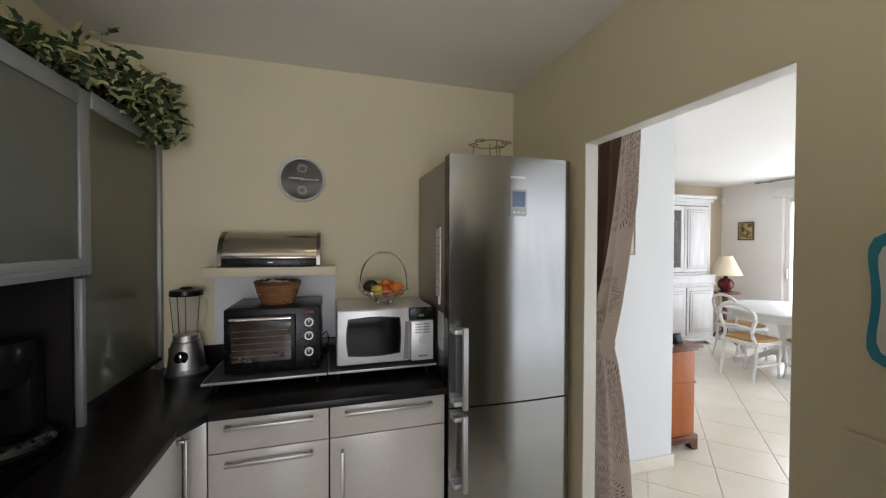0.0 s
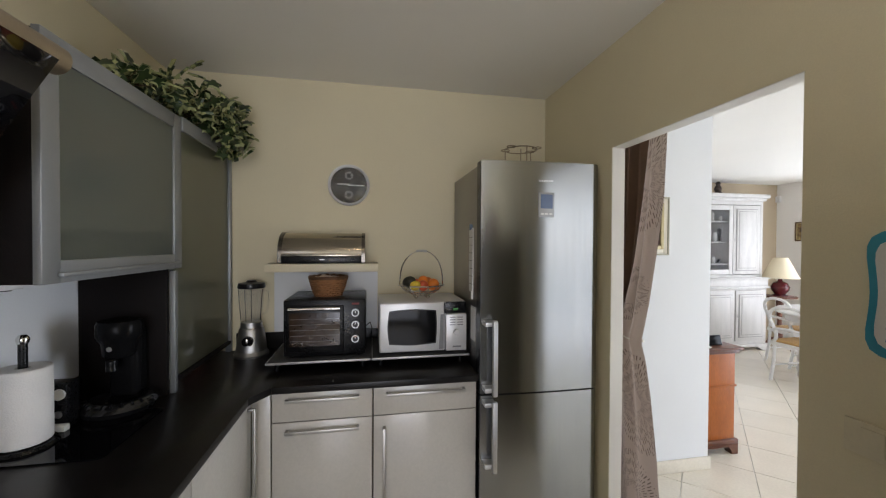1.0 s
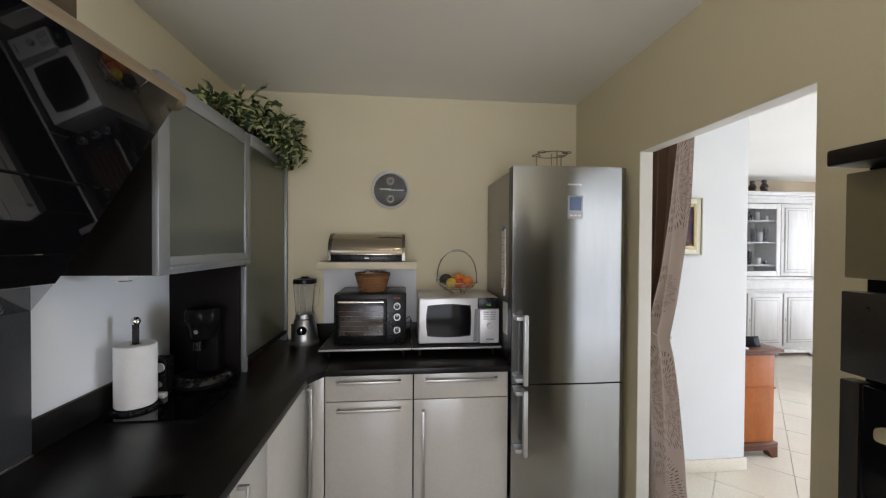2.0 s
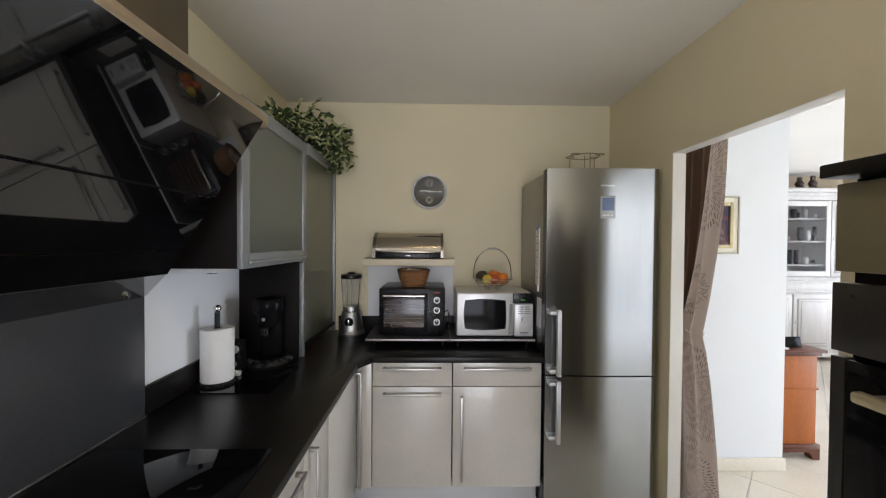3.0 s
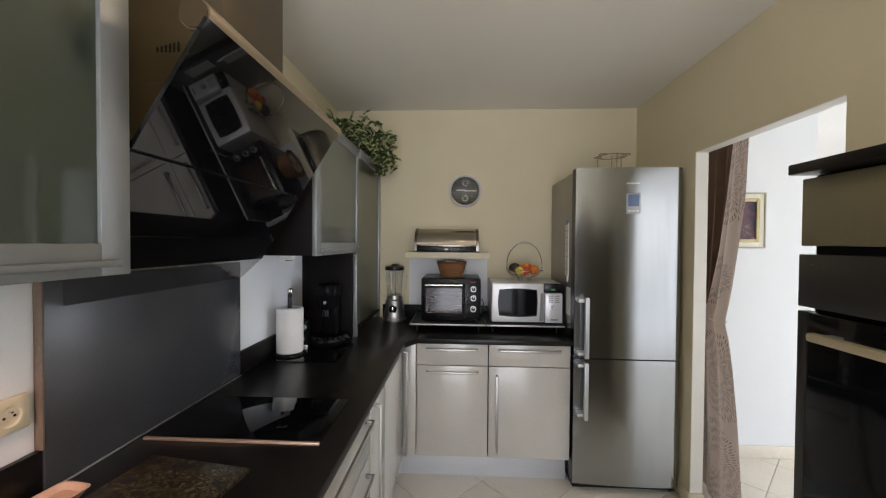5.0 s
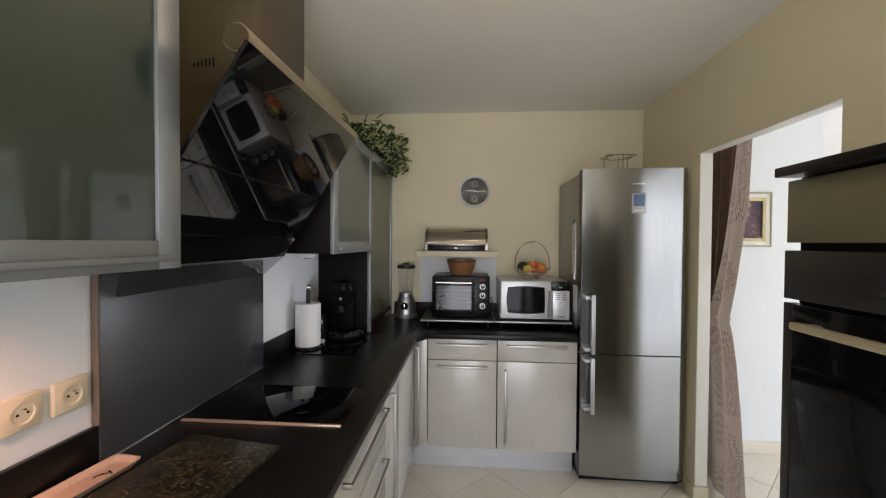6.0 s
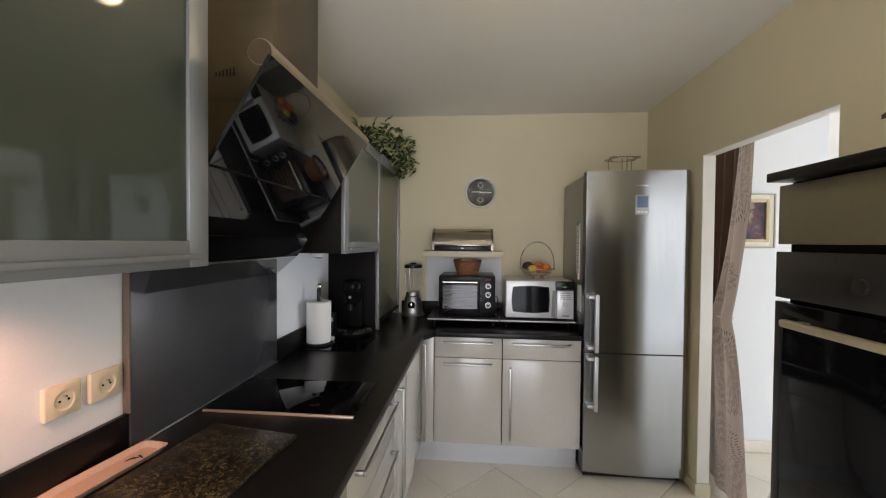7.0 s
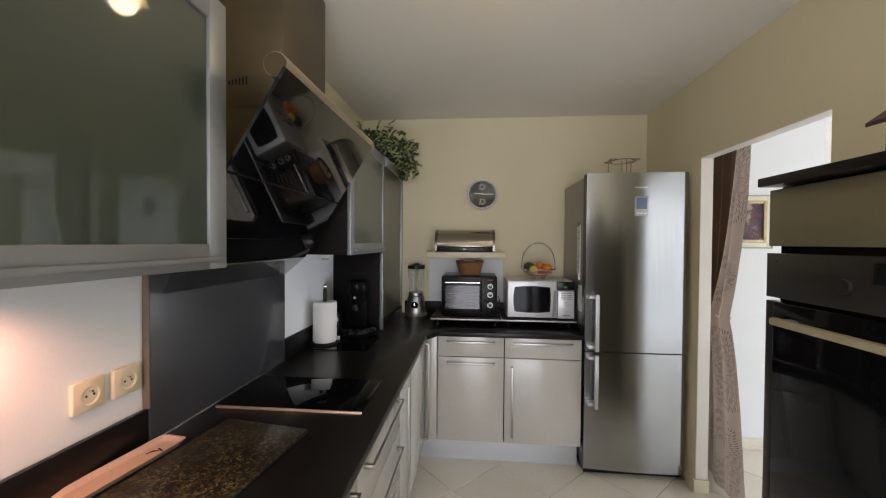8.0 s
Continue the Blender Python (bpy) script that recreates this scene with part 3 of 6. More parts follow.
nt.links.new(vor.outputs["Color"], sep.inputs[0])
soft_.operation = "MULTIPLY"
nt.links.new(sep.outputs[0], soft_.inputs[0])
gain_ = nt.nodes.new("ShaderNodeMapRange")
gain_.inputs["From Min"].default_value, gain_.inputs["From Max"].default_value = 0.36, 0.58
gain_.inputs["To Min"].default_value, gain_.inputs["To Max"].default_value = 0.72, 1.0
nt.links.new(pat.outputs[0], gain_.inputs[0])
nt.links.new(gain_.outputs[0], soft_.inputs[1])
nt.links.new(soft_.outputs[0], rmp.inputs[0])
for p, c in ((0.40, (0.011, 0.010, 0.007, 1)), (0.58, (0.045, 0.036, 0.016, 1)), (0.85, (0.10, 0.085, 0.040, 1))):
    e = rmp.color_ramp.elements.new(p)
    e.color = c
rmp.color_ramp.elements[0].color = (0.009, 0.008, 0.007, 1)
rmp.color_ramp.elements[-1].color = (0.19, 0.17, 0.09, 1)
nt.links.new(rmp.outputs[0], nt.nodes["Principled BSDF"].inputs["Base Color"])
nt.nodes["Principled BSDF"].inputs["Roughness"].default_value = 0.3
nt.nodes["Principled BSDF"].inputs["Specular IOR Level"].default_value = 0.35
bm = prism([(-0.848, 0.435), (-0.562, 0.392), (-0.610, -0.03), (-0.896, 0.012)], "z", WT, WT + 0.010, 0.002)
solid("cutting_board", bm, GRANITE, "black granite cutting board with gold speckles", "cutting board")

PEACH = material("cream_glazed_ceramic", (0.62, 0.44, 0.34), 0.3, var=0.08, bump=0.004)
tray = thing("serving_tray", (-0.93, 0.14, WT), "long narrow pinkish ceramic serving tray", "tray")


def rounded_rect(w, d, r, n=5):
    pts = []
    for cx, cy, a0 in ((w - r, d - r, 0), (-w + r, d - r, 90), (-w + r, -d + r, 180), (w - r, -d + r, 270)):
        for k in range(n + 1):
            a = radians(a0 + 90 * k / n)
            pts.append((cx + r * math.cos(a), cy + r * math.sin(a)))
    return pts


def dish(w, d, r, h, wall, m):
    """A shallow rectangular dish with a rim."""
    out = bmesh.new()
    rings = []
    for sw, sd, z in ((w - 0.012, d - 0.012, 0), (w, d, h), (w - wall, d - wall, h), (w - wall - 0.008, d - wall - 0.008, 0.006)):
        rings.append([out.verts.new(m @ Vector((x, y, z))) for x, y in rounded_rect(sw, sd, min(r, sw, sd))])
    for p, q in zip(rings, rings[1:]):
        for i in range(len(p)):
            j = (i + 1) % len(p)
            out.faces.new((p[i], p[j], q[j], q[i]))
    out.faces.new(rings[0][::-1])
    out.faces.new(rings[-1])
    bmesh.ops.recalc_face_normals(out, faces=out.faces)
    return out


m = pose(-0.940, 0.115, WT, 0, 0, -7)
part("dish", dish(0.042, 0.19, 0.015, 0.018, 0.005, m), PEACH, tray)
bm = bmesh.new()
for u, v, a in ((0.0, 0.125, 40), (0.008, 0.135, -20), (-0.006, 0.118, 75)):
    b2 = box(-0.010, 0.010, -0.002, 0.002, 0.0065, 0.0075)
    bmesh.ops.transform(b2, matrix=m @ pose(u, v, 0, 0, 0, a), verts=b2.verts)
    me = bpy.data.meshes.new("tmp")
    b2.to_mesh(me)
    b2.free()
    bm.from_mesh(me)
    bpy.data.meshes.remove(me)
part("motif", bm, BLACK, tray, "small dark painted motif")

IVORY = material("ivory_plastic", (0.74, 0.66, 0.48), 0.35, var=0.03, bump=0.003)


def wall_socket(y0, y1, z0, z1):
    s = thing("wall_socket", (KX0, (y0 + y1) / 2, z0), "ivory plastic wall power socket", "socket", "wall sockets")
    x = KX0 + 0.0016
    part("plate", box(x, x + 0.012, y0, y1, z0, z1, 0.004, 3), IVORY, s)
    yc, zc = (y0 + y1) / 2, (z0 + z1) / 2
    b = lathe([(0.024, 0.0), (0.027, 0.003), (0.022, 0.003), (0.019, 0.0006), (0.0, 0.0006)], n=28)
    bmesh.ops.transform(b, matrix=pose(x + 0.0122, yc, zc, 0, 90, 0), verts=b.verts)
    part("well", b, IVORY, s, "round recessed socket")
    for dy in (-0.0095, 0.0095):
        part("pin_hole", rod((x + 0.0126, yc + dy, zc), (x + 0.0134, yc + dy, zc), 0.0028), BLACK, s)
    part("earth_pin", rod((x + 0.0128, yc, zc + 0.010), (x + 0.020, yc, zc + 0.010), 0.0024), CHROME, s)


wall_socket(0.084, 0.164, 1.063, 1.139)
wall_socket(0.184, 0.264, 1.063, 1.139)

WHITE = material("white_plastic", (0.78, 0.78, 0.77), 0.35, var=0.03, bump=0.003)
lamp = thing("under_cabinet_light", (-0.85, 1.22, 1.386), "small white light fitting below the wall cabinet", "cabinet light", "cabinet lights")
part("housing", box(-0.880, -0.820, 1.19, 1.25, 1.388, 1.4115, 0.004), WHITE, lamp)
part("lens", rod((-0.85, 1.22, 1.384), (-0.85, 1.22, 1.388), 0.018, 20), BLACK, lamp)
lamp = thing("under_cabinet_light", (-0.86, -0.18, 1.42), "small lit warm light fitting below the wall cabinet", "cabinet light", "cabinet lights")
part("housing", lathe([(0.0, 0.0195), (0.035, 0.0195), (0.035, 0.012), (0.030, 0.010), (0.0, 0.010)], (-0.86, -0.18, 1.405), 24), WHITE, lamp)
part("lens", lathe([(0.0, 0.009), (0.028, 0.009), (0.0, 0.0095)], (-0.86, -0.18, 1.405), 24), glow("warm_lamp_lens", (1.0, 0.62, 0.32), 6), lamp, "glowing warm lens")

# ceiling lamp above the aisle
lamp = thing("ceiling_lamp", (LAMPX, LAMPY, CEIL), "small ceiling lamp with a warm glowing bulb", "ceiling lamp")
part("base", lathe([(0.0, -0.001), (0.06, -0.001), (0.06, -0.02), (0.02, -0.03), (0.012, -0.10), (0.0, -0.10)], (LAMPX, LAMPY, CEIL), 24), CHROME, lamp)
part("bulb", lathe([(0.0, -0.10), (0.030, -0.105), (0.048, -0.125), (0.040, -0.145), (0.0, -0.155)], (LAMPX, LAMPY, CEIL), 24), glow("warm_bulb", (1.0, 0.80, 0.52), 22), lamp, "glowing warm bulb")
part("shade", lathe([(0.02, -0.085), (0.055, -0.092), (0.078, -0.104), (0.075, -0.108), (0.053, -0.096), (0.02, -0.089)], (LAMPX, LAMPY, CEIL), 36), material("cream_enamel_shade", (0.70, 0.62, 0.44), 0.4, var=0.05), lamp, "shallow cream enamel shade")
lamp.children[1].visible_shadow = False

PAPER = material("white_paper_towel", (0.82, 0.81, 0.79), 0.9, var=0.05, scale=14, fine=240, bump=0.08)
towel = thing("paper_towel_holder", (-0.908, 1.355, WT), "white paper towel roll on a black holder", "paper towel")
TC = (-0.908, 1.355, WT)
part("base", lathe([(0.0, 0.0), (0.078, 0.0), (0.08, 0.006), (0.074, 0.014), (0.0, 0.016)], TC), BLACK, towel, "black round base")
part("paper_roll", lathe([(0.018, 0.018), (0.062, 0.018), (0.065, 0.022), (0.065, 0.238), (0.062, 0.242), (0.018, 0.242), (0.018, 0.018)], TC, 40), PAPER, towel, "white paper roll")
part("rod", rod((TC[0], TC[1], WT + 0.012), (TC[0], TC[1], WT + 0.315), 0.011), BLACK, towel, "black upright rod")
part("knob", lathe([(0.0, 0.343), (0.008, 0.341), (0.014, 0.334), (0.016, 0.326), (0.013, 0.315), (0.0, 0.313)], TC, 20), CHROME, towel, "chrome end knob")

mat = solid("counter_mat", prism([(x - 0.79, y + 1.41) for x, y in rounded_rect(0.155, 0.17, 0.02)], "z", WT, WT + 0.004), BLACKGLASS, "black glass counter mat", "mat")
GLOSSBLACK = material("gloss_black_plastic", (0.008, 0.008, 0.0085), 0.14, var=0.2, bump=0.0, spec=0.06)
GLOSSTRAY = material("polished_black_tray", (0.010, 0.010, 0.0105), 0.10, var=0.2, bump=0.0, spec=0.5)
coffee = thing("coffee_maker", (-0.80, 1.61, WT + 0.0), "black rounded pod coffee maker with chrome drip tray", "coffee maker")
Z = WT + 0.001
CCX, CCY = -0.80, 1.615
part("base", lathe([(0.0, 0.004), (0.108, 0.004), (0.112, 0.018), (0.104, 0.034), (0.085, 0.040), (0.0, 0.040)], (CCX, CCY - 0.01, Z), 36), GLOSSBLACK, coffee, "black base")
part("drip_tray", lathe([(0.0, 0.041), (0.070, 0.041), (0.084, 0.049), (0.096, 0.046), (0.108, 0.034), (0.114, 0.022)], (CCX + 0.005, CCY - 0.012, Z), 36), GLOSSTRAY, coffee, "shiny dark drip tray")
for k in range(9):
    a = radians(200 + 17 * k)
    part("tray_rib", rod((CCX + 0.005 + 0.088 * math.cos(a), CCY - 0.012 + 0.088 * math.sin(a), Z + 0.0475), (CCX + 0.005 + 0.105 * math.cos(a), CCY - 0.012 + 0.105 * math.sin(a), Z + 0.038), 0.0045, 8), GLOSSBLACK, coffee, "small glossy rib")
bm = box(CCX - 0.050, CCX + 0.050, CCY + 0.005, CCY + 0.09, Z + 0.03, Z + 0.30, 0.024, 4)
part("column", bm, GLOSSBLACK, coffee, "black body column")
bm = lathe([(0.0, 0.195), (0.042, 0.195), (0.052, 0.208), (0.056, 0.25), (0.064, 0.262), (0.070, 0.278), (0.070, 0.318), (0.064, 0.330), (0.03, 0.338), (0.0, 0.340)], (CCX, CCY - 0.005, Z), 36)
part("brew_head", bm, GLOSSBLACK, coffee, "black domed brewing head")
part("spout", rod((CCX, CCY - 0.05, Z + 0.155), (CCX, CCY - 0.05, Z + 0.192), 0.017, 20), BLACK, coffee, "black coffee spout")
part("button", rod((CCX, CCY - 0.064, Z + 0.235), (CCX, CCY - 0.050, Z + 0.235), 0.009, 20), CHROME, coffee, "round chrome button")

radio = thing("pod_dispenser", (-0.905, 1.475, WT), "small black box with round white dial", "small appliance")
Z = WT + 0.004
part("case", box(-0.945, -0.865, 1.455, 1.515, Z, Z + 0.15, 0.006), BLACK, radio)
part("dial", rod((-0.885, 1.456, Z + 0.115), (-0.885, 1.449, Z + 0.115), 0.018, 24), WHITE, radio, "round white dial")
part("dial", rod((-0.885, 1.456, Z + 0.05), (-0.885, 1.449, Z + 0.05), 0.012, 24), CHROME, radio, "round chrome dial")
part("foot_plate", box(-0.93, -0.855, 1.43, 1.455, Z, Z + 0.02, 0.003), WHITE, radio, "white tray foot")

# ---- things on the north worktop ----
BX, BY = -0.53, 2.25
blend = thing("blender", (BX, BY, WT), "steel blender with clear glass jar and black lid", "blender")
CLEAR = glass("clear_glass", (0.75, 0.77, 0.76), 0.02, 0.045)
part("base_foot", lathe([(0.0, 0.0), (0.088, 0.0), (0.090, 0.012), (0.078, 0.030), (0.0, 0.032)], (BX, BY, WT)), ALU, blend, "flared steel foot")
part("motor_base", lathe([(0.0, 0.030), (0.080, 0.030), (0.072, 0.09), (0.063, 0.145), (0.058, 0.155), (0.0, 0.156)], (BX, BY, WT)), ALU, blend, "brushed steel motor base")
part("collar", lathe([(0.052, 0.156), (0.056, 0.158), (0.054, 0.185), (0.050, 0.187), (0.0, 0.187)], (BX, BY, WT)), ALU, blend, "steel collar")
part("jar", lathe([(0.051, 0.187), (0.053, 0.19), (0.067, 0.372), (0.064, 0.372), (0.050, 0.192)], (BX, BY, WT)), CLEAR, blend, "clear glass jar")
part("lid", lathe([(0.0, 0.372), (0.069, 0.372), (0.071, 0.378), (0.067, 0.398), (0.03, 0.404), (0.02, 0.414), (0.0, 0.415)], (BX, BY, WT)), BLACK, blend, "black lid")
part("jar_handle", sweep([(BX + 0.064, BY - 0.01, WT + 0.36), (BX + 0.090, BY - 0.015, WT + 0.352), (BX + 0.092, BY - 0.015, WT + 0.30), (BX + 0.080, BY - 0.015, WT + 0.235), (BX + 0.053, BY - 0.01, WT + 0.225)], 0.007), CLEAR, blend)
# Thin chrome rods stand in for the upright highlights on the clear jar.
for deg in (200, 255, 285, 340):
    a = radians(deg)
    part("jar_rib", rod((BX + 0.0525 * math.cos(a), BY + 0.0525 * math.sin(a), WT + 0.195), (BX + 0.0655 * math.cos(a), BY + 0.0655 * math.sin(a), WT + 0.368), 0.0022, 8), CHROME, blend, "thin chrome rod standing in for a highlight on the glass")
k = part("knob_ring", rod((BX, BY - 0.062, WT + 0.092), (BX, BY - 0.078, WT + 0.089), 0.028, 28), BLACK, blend, "black control ring")
part("knob", box(BX - 0.006, BX + 0.006, BY - 0.090, BY - 0.076, WT + 0.070, WT + 0.110, 0.003), CHROME, k, "chrome control knob")

TRAYMAT = material("pale_metal_edge", (0.48, 0.47, 0.45), 0.4, 0.5, var=0.08)
BOARDTOP = material("dark_grey_board", (0.07, 0.07, 0.07), 0.65, var=0.12, spec=0.1)
for x0, x1 in ((-0.368, 0.118), (0.127, 0.622)):
    tr = thing("worktop_board", ((x0 + x1) / 2, 2.1, WT), "dark grey metal-edged board on small feet below an appliance", "board", "appliance boards")
    part("plate", box(x0, x1, 1.909, 2.33, WT + 0.042, WT + 0.050, 0.001), BOARDTOP, tr, "dark board top")
    part("edge_trim", box(x0, x1, 1.905, 1.9085, WT + 0.040, WT + 0.051, 0.001), TRAYMAT, tr, "pale metal edge trim")
    part("edge_trim", box(x0 - 0.0035, x0 - 0.0002, 1.905, 2.33, WT + 0.040, WT + 0.051, 0.001), TRAYMAT, tr, "pale metal edge trim")
    for x in (x0 + 0.04, x1 - 0.04):
        for y in (1.95, 2.29):
            part("foot", rod((x, y, WT), (x, y, WT + 0.042), 0.010), BLACK, tr)
TB = WT + 0.050

mo = thing("mini_oven", (-0.105, 2.1, TB), "black countertop mini oven with glass door", "mini oven")
OX0, OX1, OYF = -0.302, 0.092, 1.955
part("case", box(OX0, OX1, OYF + 0.018, 2.31, TB + 0.014, TB + 0.292, 0.010, 3), BLACK, mo, "black enamel case")
part("fascia", box(OX0 + 0.001, OX1 - 0.001, OYF, OYF + 0.020, TB + 0.014, TB + 0.290, 0.006), BLACK, mo)
for x in (OX0 + 0.03, OX1 - 0.03):
    for y in (OYF + 0.05, 2.27):
        part("foot", rod((x, y, TB), (x, y, TB + 0.016), 0.014), BLACK, mo)
d = part("door", box(OX0 + 0.012, OX1 - 0.105, OYF - 0.014, OYF - 0.001, TB + 0.035, TB + 0.262, 0.006), BLACK, mo, "black door")
part("window", box(OX0 + 0.032, OX1 - 0.125, OYF - 0.0165, OYF - 0.0145, TB + 0.065, TB + 0.228), MINIGLASS, d, "dark brown oven glass")
for i in range(5):
    zz = TB + 0.09 + i * 0.027
    part("rack_wire", rod((OX0 + 0.036, OYF - 0.0172, zz), (OX1 - 0.129, OYF - 0.0172, zz), 0.0007, 6), DARKSTEEL, d)
part("door_handle", rod((OX0 + 0.03, OYF - 0.034, TB + 0.250), (OX1 - 0.122, OYF - 0.034, TB + 0.250), 0.008), CHROME, d, "chrome handle bar")
for x in (OX0 + 0.045, OX1 - 0.137):
    part("handle_mount", rod((x, OYF - 0.034, TB + 0.250), (x, OYF - 0.012, TB + 0.250), 0.005), CHROME, d)
for zz in (0.224, 0.165, 0.094):
    kn = part("knob", rod((OX1 - 0.05, OYF, TB + zz), (OX1 - 0.05, OYF - 0.022, TB + zz), 0.0185, 28), ALU, mo, "steel ringed knob")
    part("knob_cap", rod((OX1 - 0.05, OYF - 0.0215, TB + zz), (OX1 - 0.05, OYF - 0.026, TB + zz), 0.0135, 28), BLACK, kn)
    part("mark", box(OX1 - 0.0515, OX1 - 0.0485, OYF - 0.0268, OYF - 0.0258, TB + zz + 0.002, TB + zz + 0.012), WHITE, kn)
part("brand_bar", box(OX1 - 0.068, OX1 - 0.032, OYF - 0.001, OYF, TB + 0.262, TB + 0.272), material("red_print", (0.16, 0.015, 0.012), 0.5), mo, "small red printed bar")

part("power_cord", sweep([(OX1 - 0.002, 2.20, TB + 0.10), (OX1 + 0.022, 2.20, TB + 0.12), (OX1 + 0.032, 2.20, TB + 0.09), (OX1 + 0.028, 2.22, TB + 0.04), (OX1 + 0.020, 2.27, TB + 0.006)], 0.0035, 8), BLACK, mo, "black power cord")
SILVER = material("silver_paint", (0.68, 0.68, 0.68), 0.32, 0.25, var=0.04, fine=300, bump=0.004)
mw = thing("microwave", (0.39, 2.1, TB), "silver microwave oven with dark curved window", "microwave")
MX0, MX1, MYF, MZ0, MZ1 = 0.160, 0.612, 1.935, TB + 0.012, TB + 0.268
part("case", box(MX0, MX1, MYF + 0.02, 2.30, MZ0, MZ1, 0.005), SILVER, mw, "silver metal case")
for x in (MX0 + 0.03, MX1 - 0.03):
    for y in (MYF + 0.05, 2.26):
        part("foot", rod((x, y, TB), (x, y, TB + 0.013), 0.013), BLACK, mw)
SPLIT = MX1 - 0.115
d = part("door", box(MX0 + 0.001, SPLIT - 0.002, MYF, MYF + 0.019, MZ0 + 0.002, MZ1 - 0.001, 0.007, 3), SILVER, mw, "silver door frame")


def barrel(x0, x1, z0, z1, y0, y1):
    pts, n = [], 10
    bx, bz = 0.009, 0.008
    for i in range(n):
        u = i / n
        pts.append((x0 + (x1 - x0) * u, z0 - bz * math.sin(math.pi * u)))
    for i in range(n):
        u = i / n
        pts.append((x1 + bx * 0.5 * math.sin(math.pi * u), z0 + (z1 - z0) * u))
    for i in range(n):
        u = i / n
        pts.append((x1 - (x1 - x0) * u, z1 + bz * math.sin(math.pi * u)))
    for i in range(n):
        u = i / n
        pts.append((x0 - bx * math.sin(math.pi * u), z1 - (z1 - z0) * u))
    return prism(pts, "y", y0, y1)


part("window", barrel(MX0 + 0.056, SPLIT - 0.052, MZ0 + 0.050, MZ1 - 0.048, MYF - 0.002, MYF + 0.001), OVENGLASS, d, "dark glass window")
part("window_rim", barrel(MX0 + 0.050, SPLIT - 0.046, MZ0 + 0.044, MZ1 - 0.042, MYF - 0.001, MYF + 0.0005), BLACK, d)
part("door_pull", prism([(SPLIT - 0.030, MZ0 + 0.012), (SPLIT - 0.005, MZ0 + 0.012), (SPLIT - 0.005, MZ1 - 0.064), (SPLIT - 0.022, MZ1 - 0.064)], "y", MYF - 0.0025, MYF + 0.001), material("dark_silver_plastic", (0.24, 0.24, 0.245), 0.35), d, "dark silver pull strip")
part("upper_panel", box(SPLIT, MX1 - 0.001, MYF + 0.004, MYF + 0.02, MZ1 - 0.060, MZ1 - 0.002, 0.003), BLACK, mw, "black display panel")
part("display", box(SPLIT + 0.045, SPLIT + 0.070, MYF + 0.0025, MYF + 0.0045, MZ1 - 0.046, MZ1 - 0.034), material("green_display", (0.05, 0.3, 0.05), 0.4), mw, "small green display")
cp = part("control_panel", box(SPLIT + 0.004, MX1, MYF - 0.012, MYF + 0.02, MZ0 + 0.002, MZ1 - 0.062, 0.006), SILVER, mw, "silver control panel")
part("knob", rod((SPLIT + 0.06, MYF - 0.012, MZ0 + 0.10), (SPLIT + 0.06, MYF - 0.026, MZ0 + 0.10), 0.016, 28), ALU, cp, "round satin knob")
GREYPRINT = material("grey_print", (0.22, 0.22, 0.23), 0.5)
for i in range(4):
    for j in range(2):
        part("key", box(SPLIT + 0.025 + j * 0.04, SPLIT + 0.055 + j * 0.04, MYF - 0.0132, MYF - 0.0118, MZ0 + 0.135 + i * 0.013, MZ0 + 0.140 + i * 0.013), GREYPRINT, cp)
part("brand_bar", box(SPLIT + 0.04, SPLIT + 0.085, MYF - 0.0132, MYF - 0.0118, MZ0 + 0.020, MZ0 + 0.028), GREYPRINT, cp)

# wicker basket on the mini oven
WICKER = material("honey_wicker", (0.25, 0.115, 0.045), 0.6, var=0.35, scale=30, fine=120, stretch=(1, 1, 4), bump=0.08)
WX, WY, WB = -0.105, 2.10, TB + 0.292
bas = thing("wicker_basket", (WX, WY, WB), "round honey-brown wicker basket with pale bread", "basket")
bm = bmesh.new()
n = 36
for i in range(9):
    h = 0.004 + i * 0.0105
    r = 0.066 + 0.028 * (i / 8) ** 0.8
    sweep([(WX + (r + 0.0022 * math.cos(18 * a + math.pi * i)) * math.cos(a), WY + (r + 0.0022 * math.cos(18 * a + math.pi * i)) * math.sin(a), WB + h) for a in (2 * math.pi * k / n for k in range(n))], 0.0058, 6, True, bm)
part("weave", bm, WICKER, bas)
part("bottom", rod((WX, WY, WB + 0.001), (WX, WY, WB + 0.008), 0.066, 24), WICKER, bas)
bm = bmesh.new()
for k in range(12):
    a = 2 * math.pi * k / 12
    rod((WX + 0.066 * math.cos(a), WY + 0.066 * math.sin(a), WB), (WX + 0.093 * math.cos(a), WY + 0.093 * math.sin(a), WB + 0.092), 0.003, 6, bm)
part("stakes", bm, WICKER, bas)
part("rim", sweep([(WX + 0.096 * math.cos(2 * math.pi * k / 32), WY + 0.096 * math.sin(2 * math.pi * k / 32), WB + 0.098 + 0.003 * math.sin(3 * k)) for k in range(32)], 0.0085, 8, True), material("dark_wicker_rim", (0.11, 0.05, 0.022), 0.6, var=0.3, scale=40), bas, "dark braided rim")
BREAD = material("pale_garlic_skin", (0.62, 0.50, 0.40), 0.6, var=0.15, scale=20)
rnd = random.Random(4)
